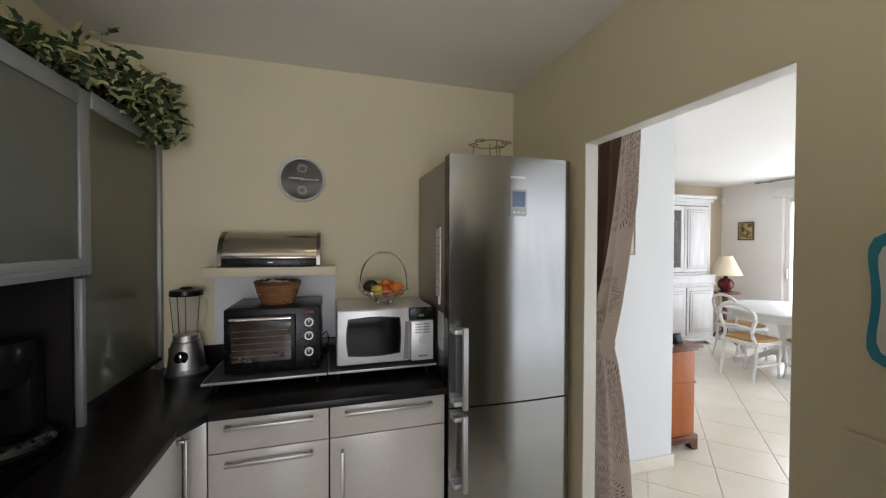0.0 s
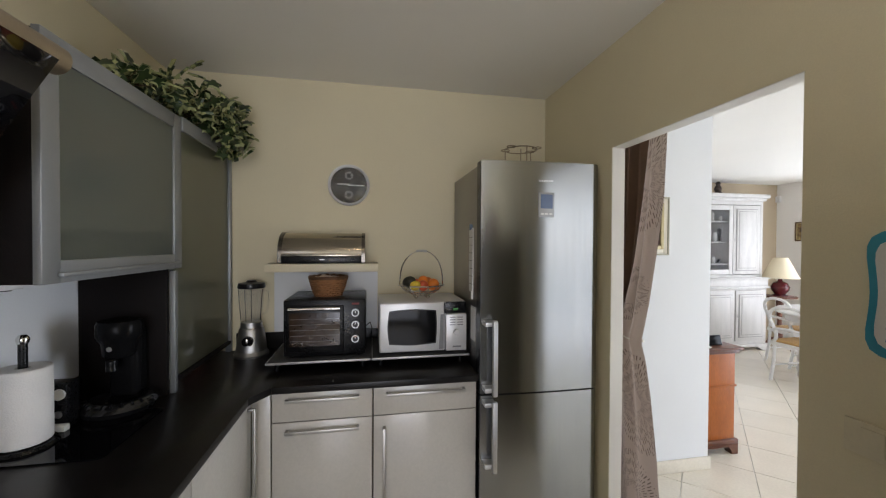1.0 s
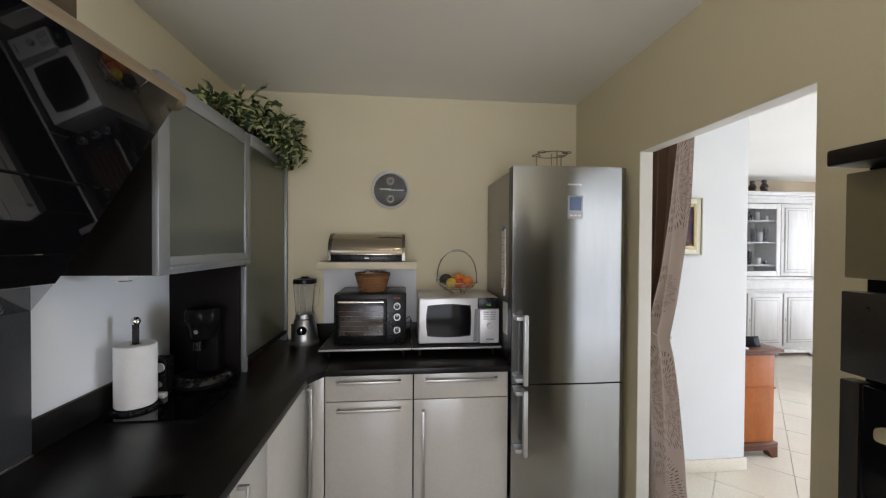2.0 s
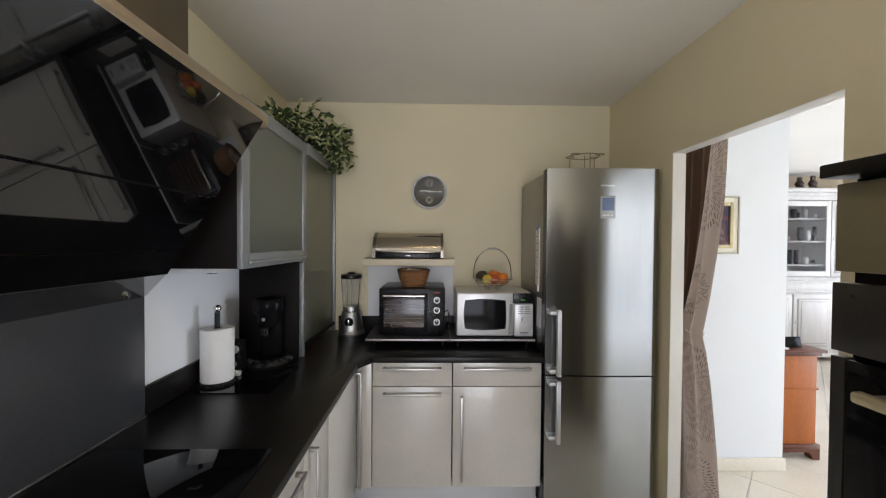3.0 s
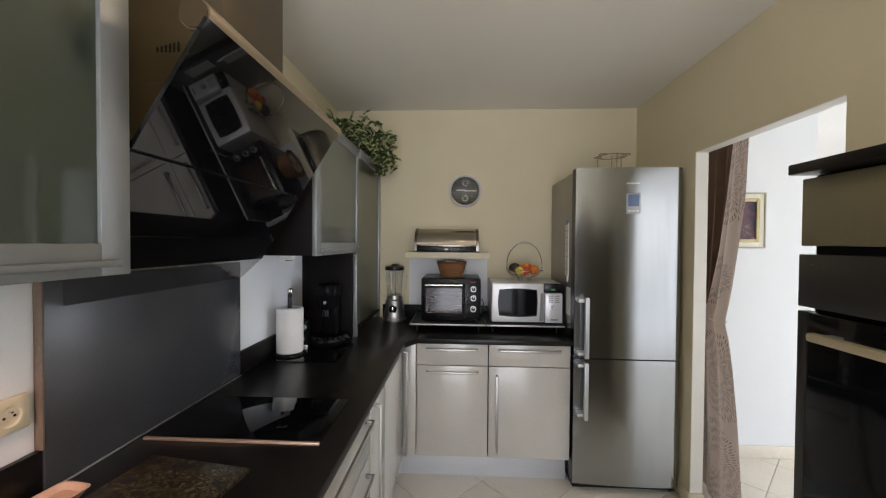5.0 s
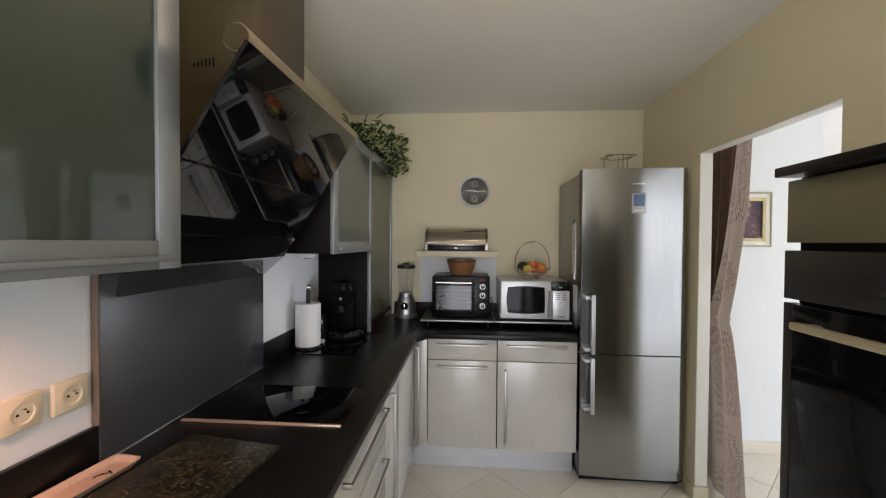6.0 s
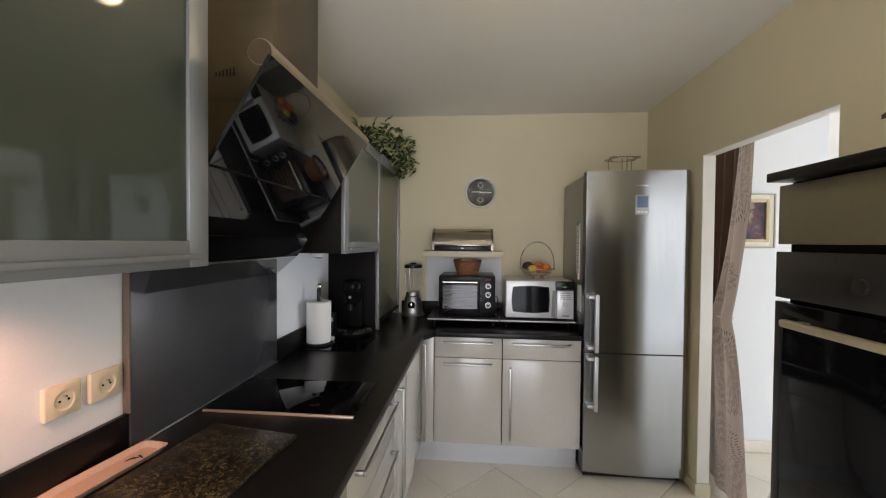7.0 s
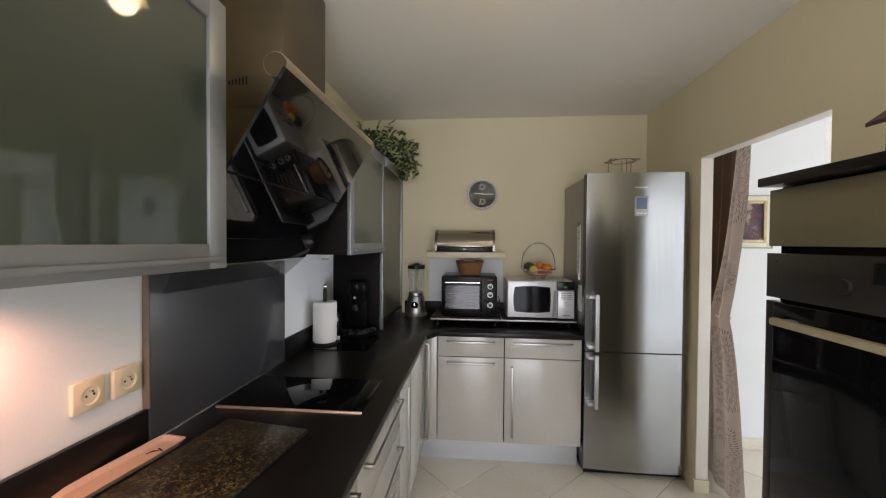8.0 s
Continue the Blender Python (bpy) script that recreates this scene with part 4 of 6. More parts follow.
for k in range(7):
    a = 2 * math.pi * k / 6
    r = 0.055 if k < 6 else 0.0
    b = lathe([(0.0, -0.024), (0.022, -0.016), (0.030, 0.0), (0.020, 0.017), (0.006, 0.026), (0.0, 0.030)], n=14)
    bmesh.ops.transform(b, matrix=pose(WX + r * math.cos(a), WY + r * math.sin(a), WB + 0.078 + rnd.uniform(-0.004, 0.006), rnd.uniform(-50, 50), rnd.uniform(-50, 50), 0), verts=b.verts)
    solid("garlic_bulb", b, BREAD, "pale garlic bulb in the wicker basket", "garlic", "garlic bulbs")

# wire fruit basket on the microwave
FXc, FYc, FZ = 0.395, 2.10, MZ1
fb = thing("fruit_basket", (FXc, FYc, FZ), "chrome wire fruit basket with arched handle", "fruit basket")


def ring(r, z, w, n=40, x=FXc, y=FYc):
    return sweep([(x + r * math.cos(2 * math.pi * k / n), y + r * math.sin(2 * math.pi * k / n), z) for k in range(n)], w, 6, True)


part("rim", ring(0.122, FZ + 0.074, 0.004), CHROME, fb)
part("hoop", ring(0.100, FZ + 0.048, 0.003), CHROME, fb)
part("hoop", ring(0.050, FZ + 0.022, 0.0025), CHROME, fb)
for k in range(14):
    a = 2 * math.pi * k / 14
    part("wire", sweep([(FXc + r * math.cos(a), FYc + r * math.sin(a), FZ + h) for r, h in ((0.048, 0.020), (0.080, 0.035), (0.102, 0.052), (0.118, 0.072), (0.130, 0.072))], 0.0024, 6), CHROME, fb)
for k in range(4):
    a = math.pi / 4 + math.pi / 2 * k
    b = lathe([(0.0, 0.0), (0.010, 0.002), (0.013, 0.010), (0.010, 0.019), (0.0, 0.022)], (FXc + 0.045 * math.cos(a), FYc + 0.045 * math.sin(a), FZ), 14)
    part("foot", b, CHROME, fb)
part("handle", sweep([(FXc + 0.120 * math.cos(radians(a)), FYc, FZ + 0.078 + (0.10 + 0.085) * max(0.0, math.sin(radians(a))) ** 0.8) for a in range(0, 181, 9)], 0.0035, 8), CHROME, fb, "arched chrome handle")
part("grip", sweep([(FXc + x, FYc, FZ + 0.263 - 3.0 * x * x) for x in (-0.03, -0.015, 0.0, 0.015, 0.03)], 0.0065, 8), ALU, fb)
ORANGE = material("orange_peel", (0.72, 0.20, 0.02), 0.45, var=0.12, scale=15, fine=260, bump=0.05)
TOMATO = material("red_skin", (0.55, 0.09, 0.03), 0.3, var=0.15)
LEMON = material("lemon_peel", (0.75, 0.55, 0.05), 0.45, var=0.1, fine=260, bump=0.05)
AVO = material("dark_avocado_skin", (0.025, 0.022, 0.012), 0.5, var=0.3, scale=30, fine=160, bump=0.1)


def fruit(name, mat, dx, dy, dz, r, label, stretch=1.0):
    b = lathe([(0.0, -r * stretch)] + [(r * math.sin(math.pi * i / 10), -r * stretch * math.cos(math.pi * i / 10)) for i in range(1, 10)] + [(r * 0.08, r * stretch * 0.97), (0.0, r * stretch * 0.94)], n=20)
    bmesh.ops.transform(b, matrix=pose(FXc + dx, FYc + dy, FZ + dz, 70 * (stretch > 1), 25, 40), verts=b.verts)
    solid(name, b, mat, label, "fruit", "fruit in the basket")


fruit("orange", ORANGE, 0.062, -0.030, 0.076, 0.034, "ripe orange in the wire basket")
fruit("orange", ORANGE, 0.040, 0.045, 0.078, 0.034, "ripe orange in the wire basket")
fruit("tomato", TOMATO, 0.005, -0.035, 0.072, 0.030, "red tomato in the wire basket")
fruit("orange", ORANGE, 0.010, -0.005, 0.094, 0.030, "ripe orange in the wire basket")
fruit("lemon", LEMON, -0.040, -0.045, 0.074, 0.026, "yellow lemon in the wire basket", 1.25)
fruit("avocado", AVO, -0.068, 0.0, 0.090, 0.031, "dark avocado in the wire basket", 1.35)
fruit("tomato", TOMATO, -0.02, 0.05, 0.072, 0.030, "red tomato in the wire basket")

# shelf, bread bin, clock on the north wall
SHELF = material("cream_shelf_board", (0.66, 0.60, 0.44), 0.45, var=0.05)
solid("wall_shelf", box(-0.437, 0.158, 2.150, KY1 - 0.001, 1.360, 1.405, 0.002), SHELF, "cream floating wall shelf", "shelf")
bb = thing("bread_bin", (-0.145, 2.24, 1.405), "polished steel roll-top bread bin", "bread bin")
prof = [(2.345, 1.408), (2.155, 1.408), (2.150, 1.413), (2.150, 1.454)]
prof += [(2.150 + 0.135 * (1 - math.cos(radians(a))), 1.454 + 0.125 * math.sin(radians(a))) for a in range(10, 91, 10)]
prof += [(2.345, 1.579)]
prof2 = [(2.155, 1.452)] + [(2.156 + 0.131 * (1 - math.cos(radians(a))), 1.454 + 0.122 * math.sin(radians(a))) for a in range(0, 91, 6)] + [(2.343, 1.575), (2.343, 1.452)]
BRONZE = material("warm_polished_steel", (0.36, 0.325, 0.27), 0.18, 1.0, var=0.08, scale=3, fine=90, stretch=(1, 20, 20), bump=0.004)
ENDCAP = material("dark_polished_steel", (0.16, 0.145, 0.125), 0.22, 0.9, var=0.08)
part("end_cap", prism(prof, "x", -0.374, -0.356), ENDCAP, bb, "dark polished end cap")
part("end_cap", prism(prof, "x", 0.066, 0.084), ENDCAP, bb, "dark polished end cap")
part("roll_lid", prism(prof2, "x", -0.356, 0.066), BRONZE, bb, "polished steel roll lid")
part("base", box(-0.356, 0.066, 2.156, 2.343, 1.409, 1.448, 0.003), BLACK, bb, "black base band")
part("lid_edge", box(-0.354, 0.064, 2.150, 2.157, 1.446, 1.457, 0.002), BRONZE, bb)
part("brand_bar", box(-0.158, -0.132, 2.1545, 2.1565, 1.425, 1.430), ALU, bb)

ck = thing("wall_clock", (-0.013, KY1, 1.866), "round wall clock, black face and chrome rim", "clock")


def facing(profile, x, y, z, n=40):
    b = lathe(profile, n=n)
    bmesh.ops.transform(b, matrix=pose(x, y, z, 90, 0, 0), verts=b.verts)
    return b


CKX, CKZ = -0.013, 1.866
part("rim", facing([(0.0, 0.001), (0.118, 0.001), (0.122, 0.012), (0.122, 0.030), (0.118, 0.034), (0.108, 0.030), (0.107, 0.016), (0.0, 0.016)], CKX, KY1, CKZ), SILVER, ck, "satin silver rim")
part("face", facing([(0.0, 0.0165), (0.106, 0.0165), (0.106, 0.018), (0.0, 0.018)], CKX, KY1, CKZ), material("black_clock_face", (0.012, 0.012, 0.013), 0.06, spec=0.9, bump=0.0), ck, "black face")
part("cover_glass", facing([(0.0, 0.0285), (0.107, 0.0285), (0.107, 0.030), (0.0, 0.030)], CKX, KY1, CKZ), glass("clock_glass", (0.02, 0.02, 0.02), 0.02, 0.05), ck)
HANDW = material("white_hand_paint", (0.75, 0.75, 0.75), 0.5)
part("hour_pointer", box(CKX - 0.068, CKX + 0.004, KY1 - 0.0205, KY1 - 0.0195, CKZ + 0.002, CKZ + 0.009), HANDW, ck, "white pointer")
part("minute_pointer", box(CKX - 0.004, CKX + 0.088, KY1 - 0.0225, KY1 - 0.0215, CKZ - 0.003, CKZ + 0.003), HANDW, ck, "white pointer")
part("hub", facing([(0.0, 0.019), (0.006, 0.019), (0.006, 0.025), (0.0, 0.025)], CKX, KY1, CKZ, 16), HANDW, ck)
for zc in (0.058, -0.058):
    sub = part("sub_dial", facing([(0.016, 0.0182), (0.018, 0.0182), (0.018, 0.0195), (0.016, 0.0195), (0.016, 0.0182)], CKX, KY1, CKZ + zc), ALU, ck, "small ring dial")
    for k in range(12):
        a = 2 * math.pi * k / 12
        b = box(-0.0012, 0.0012, -0.0006, 0.0006, 0.020, 0.027)
        bmesh.ops.transform(b, matrix=pose(CKX, KY1 - 0.019, CKZ + zc, 0, math.degrees(a), 0), verts=b.verts)
        part("tick", b, ALU, sub)

# ---- things on and at the fridge ----
DISP = material("grey_display_bezel", (0.40, 0.41, 0.43), 0.35, 0.3)


def door_y(x):
    u = (x - RX0) / (RX1 - RX0)
    return RF + TURN * (RX1 - x) + 0.011 * (2 * u - 1) ** 2


yd = door_y(0.95)
dp = part("display_panel", box(0.909, 0.989, yd - 0.004, yd + 0.006, 1.648, 1.767, 0.002), DISP, up, "grey control display")
part("screen", box(0.918, 0.980, yd - 0.0052, yd - 0.0038, 1.690, 1.758), material("blue_screen", (0.10, 0.15, 0.28), 0.15), dp)
for k in range(3):
    part("button", box(0.920 + k * 0.021, 0.936 + k * 0.021, yd - 0.0052, yd - 0.0038, 1.660, 1.668), WHITE, dp)
for k in range(6):
    part("brand_bar", box(0.910 + k * 0.0125, 0.919 + k * 0.0125, yd - 0.0012, yd + 0.004, 1.818, 1.827), CHROME, up)
pad = thing("shopping_list", (RX0, 1.93, 1.25), "narrow white paper list hung by a magnet", "paper list")
PAPERW = material("white_list_paper", (0.75, 0.75, 0.74), 0.8, var=0.04)
part("sheet", box(RX0 - 0.002, RX0 + 0.0032, 1.865, 1.935, 1.27, 1.60), PAPERW, pad)
for k in range(7):
    part("ruled_bar", box(RX0 - 0.0028, RX0 - 0.0018, 1.872, 1.928, 1.31 + k * 0.04, 1.313 + k * 0.04), GREYPRINT, pad)
part("magnet", rod((RX0 + 0.003, 1.90, 1.605), (RX0 - 0.010, 1.90, 1.605), 0.016, 20), material("blue_grey_magnet", (0.15, 0.2, 0.28), 0.3), pad, "round blue-grey magnet")
part("pencil_clip", box(RX0 - 0.008, RX0 + 0.003, 1.868, 1.878, 1.235, 1.275, 0.002), WHITE, pad)
pad2 = solid("note_card", box(RX0 - 0.001, RX0 + 0.0032, 1.82, 1.90, 1.03, 1.20), PAPERW, "small pale note card on the fridge side", "note card")

BRASSWIRE = material("dull_brass_wire", (0.34, 0.28, 0.19), 0.35, 0.9, var=0.06)
es = thing("wire_jar_stand", (0.945, 2.02, RTOP), "dull brass wire jar stand with looped rings", "wire stand")
SX, SY, SZ = 0.945, 2.02, RTOP - 0.012
part("hoop", ring(0.088, SZ + 0.145, 0.0030, 40, SX, SY), BRASSWIRE, es)
for deg in (-32, 32, 148, 212):
    a = radians(deg)
    part("loop", ring(0.024, SZ + 0.148, 0.0026, 20, SX + 0.088 * math.cos(a), SY + 0.088 * math.sin(a)), BRASSWIRE, es)
for k in range(3):
    a = 2 * math.pi * k / 3 + 0.5
    part("leg", rod((SX + 0.088 * math.cos(a), SY + 0.088 * math.sin(a), SZ), (SX + 0.088 * math.cos(a), SY + 0.088 * math.sin(a), SZ + 0.145), 0.0034, 8), BRASSWIRE, es)
part("centre_post", rod((SX, SY, SZ), (SX, SY, SZ + 0.150), 0.003, 8), BRASSWIRE, es)
for k in range(3):
    a = 2 * math.pi * k / 3 + 0.5
    part("spoke", rod((SX, SY, SZ + 0.002), (SX + 0.088 * math.cos(a), SY + 0.088 * math.sin(a), SZ + 0.002), 0.0034, 8), BRASSWIRE, es)

# ---- things at the east wall and on the oven tower ----
BLUE = material("turquoise_plastic", (0.03, 0.28, 0.40), 0.35, var=0.06)
mb = thing("memo_board", (KX1, 0.57, 1.27), "white memo board with wavy turquoise frame", "memo board")


def wavy(w, h, k):
    pts = []
    for i in range(48):
        a = 2 * math.pi * i / 48
        s = 1 / max(abs(math.cos(a)) ** 6 + abs(math.sin(a)) ** 6, 1e-6) ** (1 / 6)
        yy, zz = w * s * math.cos(a), h * s * math.sin(a)
        yy *= 1 + k * math.cos(2 * math.pi * zz / (2 * h))  * -1
        pts.append((0.565 + yy, 1.41 + zz))
    return pts


part("frame", prism(wavy(0.118, 0.145, 0.05), "x", KX1 - 0.014, KX1 - 0.001, 0.003), BLUE, mb, "turquoise plastic frame")
part("board", prism(wavy(0.100, 0.125, 0.05), "x", KX1 - 0.016, KX1 - 0.013), PAPERW, mb, "white writing surface")
INK = material("blue_ink", (0.12, 0.16, 0.45), 0.6)
for k in range(8):
    part("ink_bar", box(KX1 - 0.0172, KX1 - 0.0158, 0.50, 0.645, 1.305 + 0.027 * k, 1.311 + 0.027 * k), INK if k < 3 else GREYPRINT, mb)
sw = thing("light_switch", (KX1, 0.65, 1.04), "double cream wall light switch", "light switch")
part("plate", box(KX1 - 0.010, KX1 - 0.0005, 0.575, 0.722, 1.028, 1.108, 0.003), SHELF, sw)
for y in (0.612, 0.667):
    part("rocker", box(KX1 - 0.0135, KX1 - 0.009, y - 0.022, y + 0.022, 1.040, 1.096, 0.002), SHELF, sw, "cream rocker")

REDWOOD = material("reddish_wood", (0.16, 0.05, 0.03), 0.5, var=0.25, scale=8, fine=80, stretch=(1, 6, 1), bump=0.03)
hs = thing("toy_house", (0.86, 0.19, 1.639), "small reddish wooden ornamental house", "ornament")
HX, HY, HZ = 0.905, 0.135, 1.6395
part("walls", prism([(HX - 0.085, HZ), (HX + 0.085, HZ), (HX + 0.085, HZ + 0.112), (HX, HZ + 0.172), (HX - 0.085, HZ + 0.112)], "y", HY - 0.09, HY + 0.06), REDWOOD, hs)
for s in (-1, 1):
    part("roof", prism([(HX, HZ + 0.184), (HX + s * 0.112, HZ + 0.105), (HX + s * 0.112, HZ + 0.096), (HX, HZ + 0.173)], "y", HY - 0.105, HY + 0.075), material("dark_roof_wood", (0.07, 0.03, 0.025), 0.6, var=0.2), hs, "dark pitched roof")
part("door", box(HX - 0.0865, HX - 0.0845, HY - 0.02, HY + 0.02, HZ, HZ + 0.05), BLACK, hs)

# base trim at the doorway
structure("baseboard_jamb", box(KX1 - 0.014, KX1 + T + 0.002, OY1 - 0.014, OY1 - 0.0005, 0, 0.075, 0.002), SHELF, "cream skirting block at the doorway", "baseboard")
structure("baseboard_east", box(KX1 - 0.013, KX1 - 0.0005, OY1, 1.72, 0, 0.075, 0.002), SHELF, "cream skirting", "baseboard")
WHITEGLOSS = material("white_gloss_trim", (0.80, 0.78, 0.72), 0.35, var=0.03)
structure("door_reveal_side", box(KX1 + 0.002, KX1 + T - 0.002, OY1 - 0.0025, OY1 - 0.0002, 0.076, OZ - 0.003), WHITEGLOSS, "white painted doorway reveal", "trim")
structure("door_reveal_top", box(KX1 + 0.002, KX1 + T - 0.002, OY0 + 0.003, OY1 - 0.003, OZ - 0.0025, OZ - 0.0002), WHITEGLOSS, "white painted doorway reveal", "trim")
structure("door_reveal_near", box(KX1 + 0.002, KX1 + T - 0.002, OY0 + 0.0002, OY0 + 0.0025, 0.0, OZ - 0.003), WHITEGLOSS, "white painted doorway reveal", "trim")

# ---- ivy on the cabinets ----
rnd = random.Random(11)
ivy = thing("ivy_plant", (-0.80, 2.05, 2.05), "trailing variegated ivy on the cabinet top", "plant")
part("pot", lathe([(0.0, 0.0), (0.07, 0.0), (0.085, 0.10), (0.078, 0.10), (0.066, 0.02), (0.0, 0.02)], (-0.84, 2.08, 2.051), 24), material("brown_pot", (0.12, 0.06, 0.03), 0.7), ivy, "brown plant pot")
LEAF = material("ivy_green", (0.030, 0.056, 0.016), 0.38, var=0.5, scale=5, fine=60, bump=0.03)
CREAM = material("ivy_cream_edge", (0.30, 0.32, 0.14), 0.5, var=0.25, scale=5)
LOBES = [(0.0, -0.10), (0.30, -0.30), (0.55, -0.12), (0.42, 0.12), (0.62, 0.42), (0.28, 0.52), (0.0, 1.0), (-0.28, 0.52), (-0.62, 0.42), (-0.42, 0.12), (-0.55, -0.12), (-0.30, -0.30)]
bm = bmesh.new()
stems = bmesh.new()
anchor = [(-0.78, 1.40), (-0.76, 1.55), (-0.78, 1.70), (-0.78, 1.82), (-0.76, 1.93), (-0.76, 2.04), (-0.74, 2.14), (-0.74, 2.24)]
for i in range(360):
    u = rnd.random() ** 0.62
    yy = 1.47 + 0.81 * u
    dense = min(1.0, 0.25 + 1.2 * u)
    spread = 0.05 + 0.11 * dense
    p = Vector((-0.76 + rnd.gauss(0.0, spread * 0.75), yy + rnd.gauss(0, 0.035), 2.07 + abs(rnd.gauss(0, 0.085)) * dense + 0.02))
    if u > 0.72 and rnd.random() < 0.55:
        drop = rnd.random()
        p = Vector((-0.635 + rnd.gauss(0.035, 0.028), 1.98 + 0.33 * rnd.random(), 2.17 - 0.27 * drop * (0.4 + 0.6 * rnd.random())))
    p.x = max(-0.96, min(-0.53, p.x))
    p.y = min(2.33, p.y)
    if p.x < -0.63:
        p.z = max(2.065, p.z)
    p.z = min(p.z, 2.30 if u > 0.3 else 2.22)
    size = rnd.uniform(0.042, 0.074)
    turn = Euler((rnd.uniform(-1.0, 1.3), rnd.uniform(-0.9, 0.9), rnd.uniform(0, 6.28))).to_matrix()
    mid = [bm.verts.new(p + turn @ Vector((x * size * 0.78, y * size * 0.78 + 0.06 * size, 0.06 * size))) for x, y in LOBES]
    rim = [bm.verts.new(p + turn @ Vector((x * size, y * size, -0.12 * size * (x * x + y * y) - 0.05 * size))) for x, y in LOBES]
    f = bm.faces.new(mid)
    f.material_index = 0
    for k in range(12):
        j = (k + 1) % 12
        f = bm.faces.new((mid[k], rim[k], rim[j], mid[j]))
        f.material_index = 1 if rnd.random() < 0.7 else 0
    if i % 5 == 0:
        ax, ay = anchor[min(7, int(u * 8))]
        rod((ax, ay, 2.075), p, 0.0016, 5, stems)
lv = part("leaves", bm, LEAF, ivy, "green leaves with cream edges")
lv.data.materials.append(CREAM)
tagged(part("stems", stems, material("ivy_stem", (0.10, 0.07, 0.03), 0.7), ivy), kind="stuff")
lv["kind"] = "stuff"

# crockery behind the frosted doors
CROCK = material("pink_glazed_china", (0.75, 0.36, 0.30), 0.3)
CHINA = material("white_china", (0.7, 0.69, 0.66), 0.25)
jar = solid("china_jar", lathe([(0.0, 0.0), (0.06, 0.0), (0.085, 0.05), (0.09, 0.11), (0.06, 0.16), (0.03, 0.17), (0.0, 0.19)], (-0.775, 1.42, 1.7415)), CROCK, "round pink china jar in the cabinet", "jar")
for k in range(4):
    solid("plate", lathe([(0.0, 0.0), (0.06, 0.0), (0.11, 0.012), (0.11, 0.016), (0.06, 0.005), (0.0, 0.005)], (-0.82, 1.40, 1.4435 + 0.009 * k)), CHINA, "white china plate in a stack", "plate", "stacked plates")
for k, (y, z) in enumerate(((1.90, 1.419), (2.10, 1.419), (2.25, 1.419), (1.95, WT + 0.001), (2.18, WT + 0.001))):
    solid("storage_jar", lathe([(0.0, 0.0), (0.055, 0.0), (0.06, 0.02), (0.06, 0.16), (0.04, 0.18), (0.045, 0.2), (0.0, 0.205)], (-0.80, y, z)), CHINA if k % 2 else CROCK, "storage jar inside the corner cabinet", "jar", "storage jars")
# ---- living room ----
FABRIC = bpy.data.materials.new("taupe_satin_curtain")
FABRIC.use_nodes = True
nt = FABRIC.node_tree
N, L = nt.nodes, nt.links


def calc(op, a, b=None):
    n = N.new("ShaderNodeMath")
    n.operation = op
    for i, v in enumerate((a, b)):
        if v is None:
            continue
        if isinstance(v, (int, float)):
            n.inputs[i].default_value = v
        else:
            L.new(v, n.inputs[i])
    return n.outputs[0]


uvn = N.new("ShaderNodeUVMap")
sx = N.new("ShaderNodeSeparateXYZ")
L.new(uvn.outputs[0], sx.inputs[0])
total = None
for cu, cv, rad in ((0.13, 1.83, 0.25), (0.16, 1.27, 0.14), (0.12, 0.74, 0.24), (0.40, 0.90, 0.16), (0.24, 0.24, 0.24), (0.46, 0.40, 0.14)):
    du, dv = calc("SUBTRACT", sx.outputs[0], cu), calc("SUBTRACT", sx.outputs[1], cv)
    r = calc("SQRT", calc("ADD", calc("MULTIPLY", du, du), calc("MULTIPLY", dv, dv)))
    a = calc("ARCTAN2", dv, du)
    turn = calc("MULTIPLY", a, 104.0 / (2 * math.pi))
    idx = calc("FLOOR", turn)
    spoke = calc("LESS_THAN", calc("ABSOLUTE", calc("SUBTRACT", calc("FRACT", turn), 0.5)), 0.17)
    shift = calc("MULTIPLY", calc("FRACT", calc("MULTIPLY", calc("SINE", calc("MULTIPLY", idx, 12.9898)), 437.58)), 2 * math.pi)
    dash = calc("GREATER_THAN", calc("SINE", calc("ADD", calc("MULTIPLY", r, 21.0 * 2 * math.pi), shift)), -0.25)
    inside = calc("MULTIPLY", calc("LESS_THAN", r, rad), calc("GREATER_THAN", r, 0.05))
    m1 = calc("MULTIPLY", calc("MULTIPLY", spoke, dash), inside)
    total = m1 if total is None else calc("MAXIMUM", total, m1)
cr = N.new("ShaderNodeMix")
cr.data_type = "RGBA"
L.new(total, cr.inputs["Factor"])
cr.inputs["A"].default_value, cr.inputs["B"].default_value = (0.58, 0.495, 0.44, 1), (0.17, 0.13, 0.105, 1)
L.new(cr.outputs["Result"], N["Principled BSDF"].inputs["Base Color"])
weave = N.new("ShaderNodeTexNoise")
weave.inputs["Scale"].default_value = 300
bp = N.new("ShaderNodeBump")
bp.inputs["Strength"].default_value, bp.inputs["Distance"].default_value = 0.25, 0.002
L.new(weave.outputs[0], bp.inputs["Height"])
L.new(bp.outputs[0], N["Principled BSDF"].inputs["Normal"])
N["Principled BSDF"].inputs["Roughness"].default_value = 0.42
N["Principled BSDF"].inputs["Sheen Weight"].default_value = 0.3

# curtain: gathered cloth, tied at about one metre
cur = thing("curtain", (1.41, 1.58, 0.0), "taupe satin curtain tied back with a cord", "curtain")


def between(z, rows):
    """The value at height z along (height, value) rows that climb."""
    for (za, a), (zb, b) in zip(rows, rows[1:]):
        if z <= zb:
            u = max(0.0, (z - za) / (zb - za))
            return a + (b - a) * u
    return rows[-1][1]


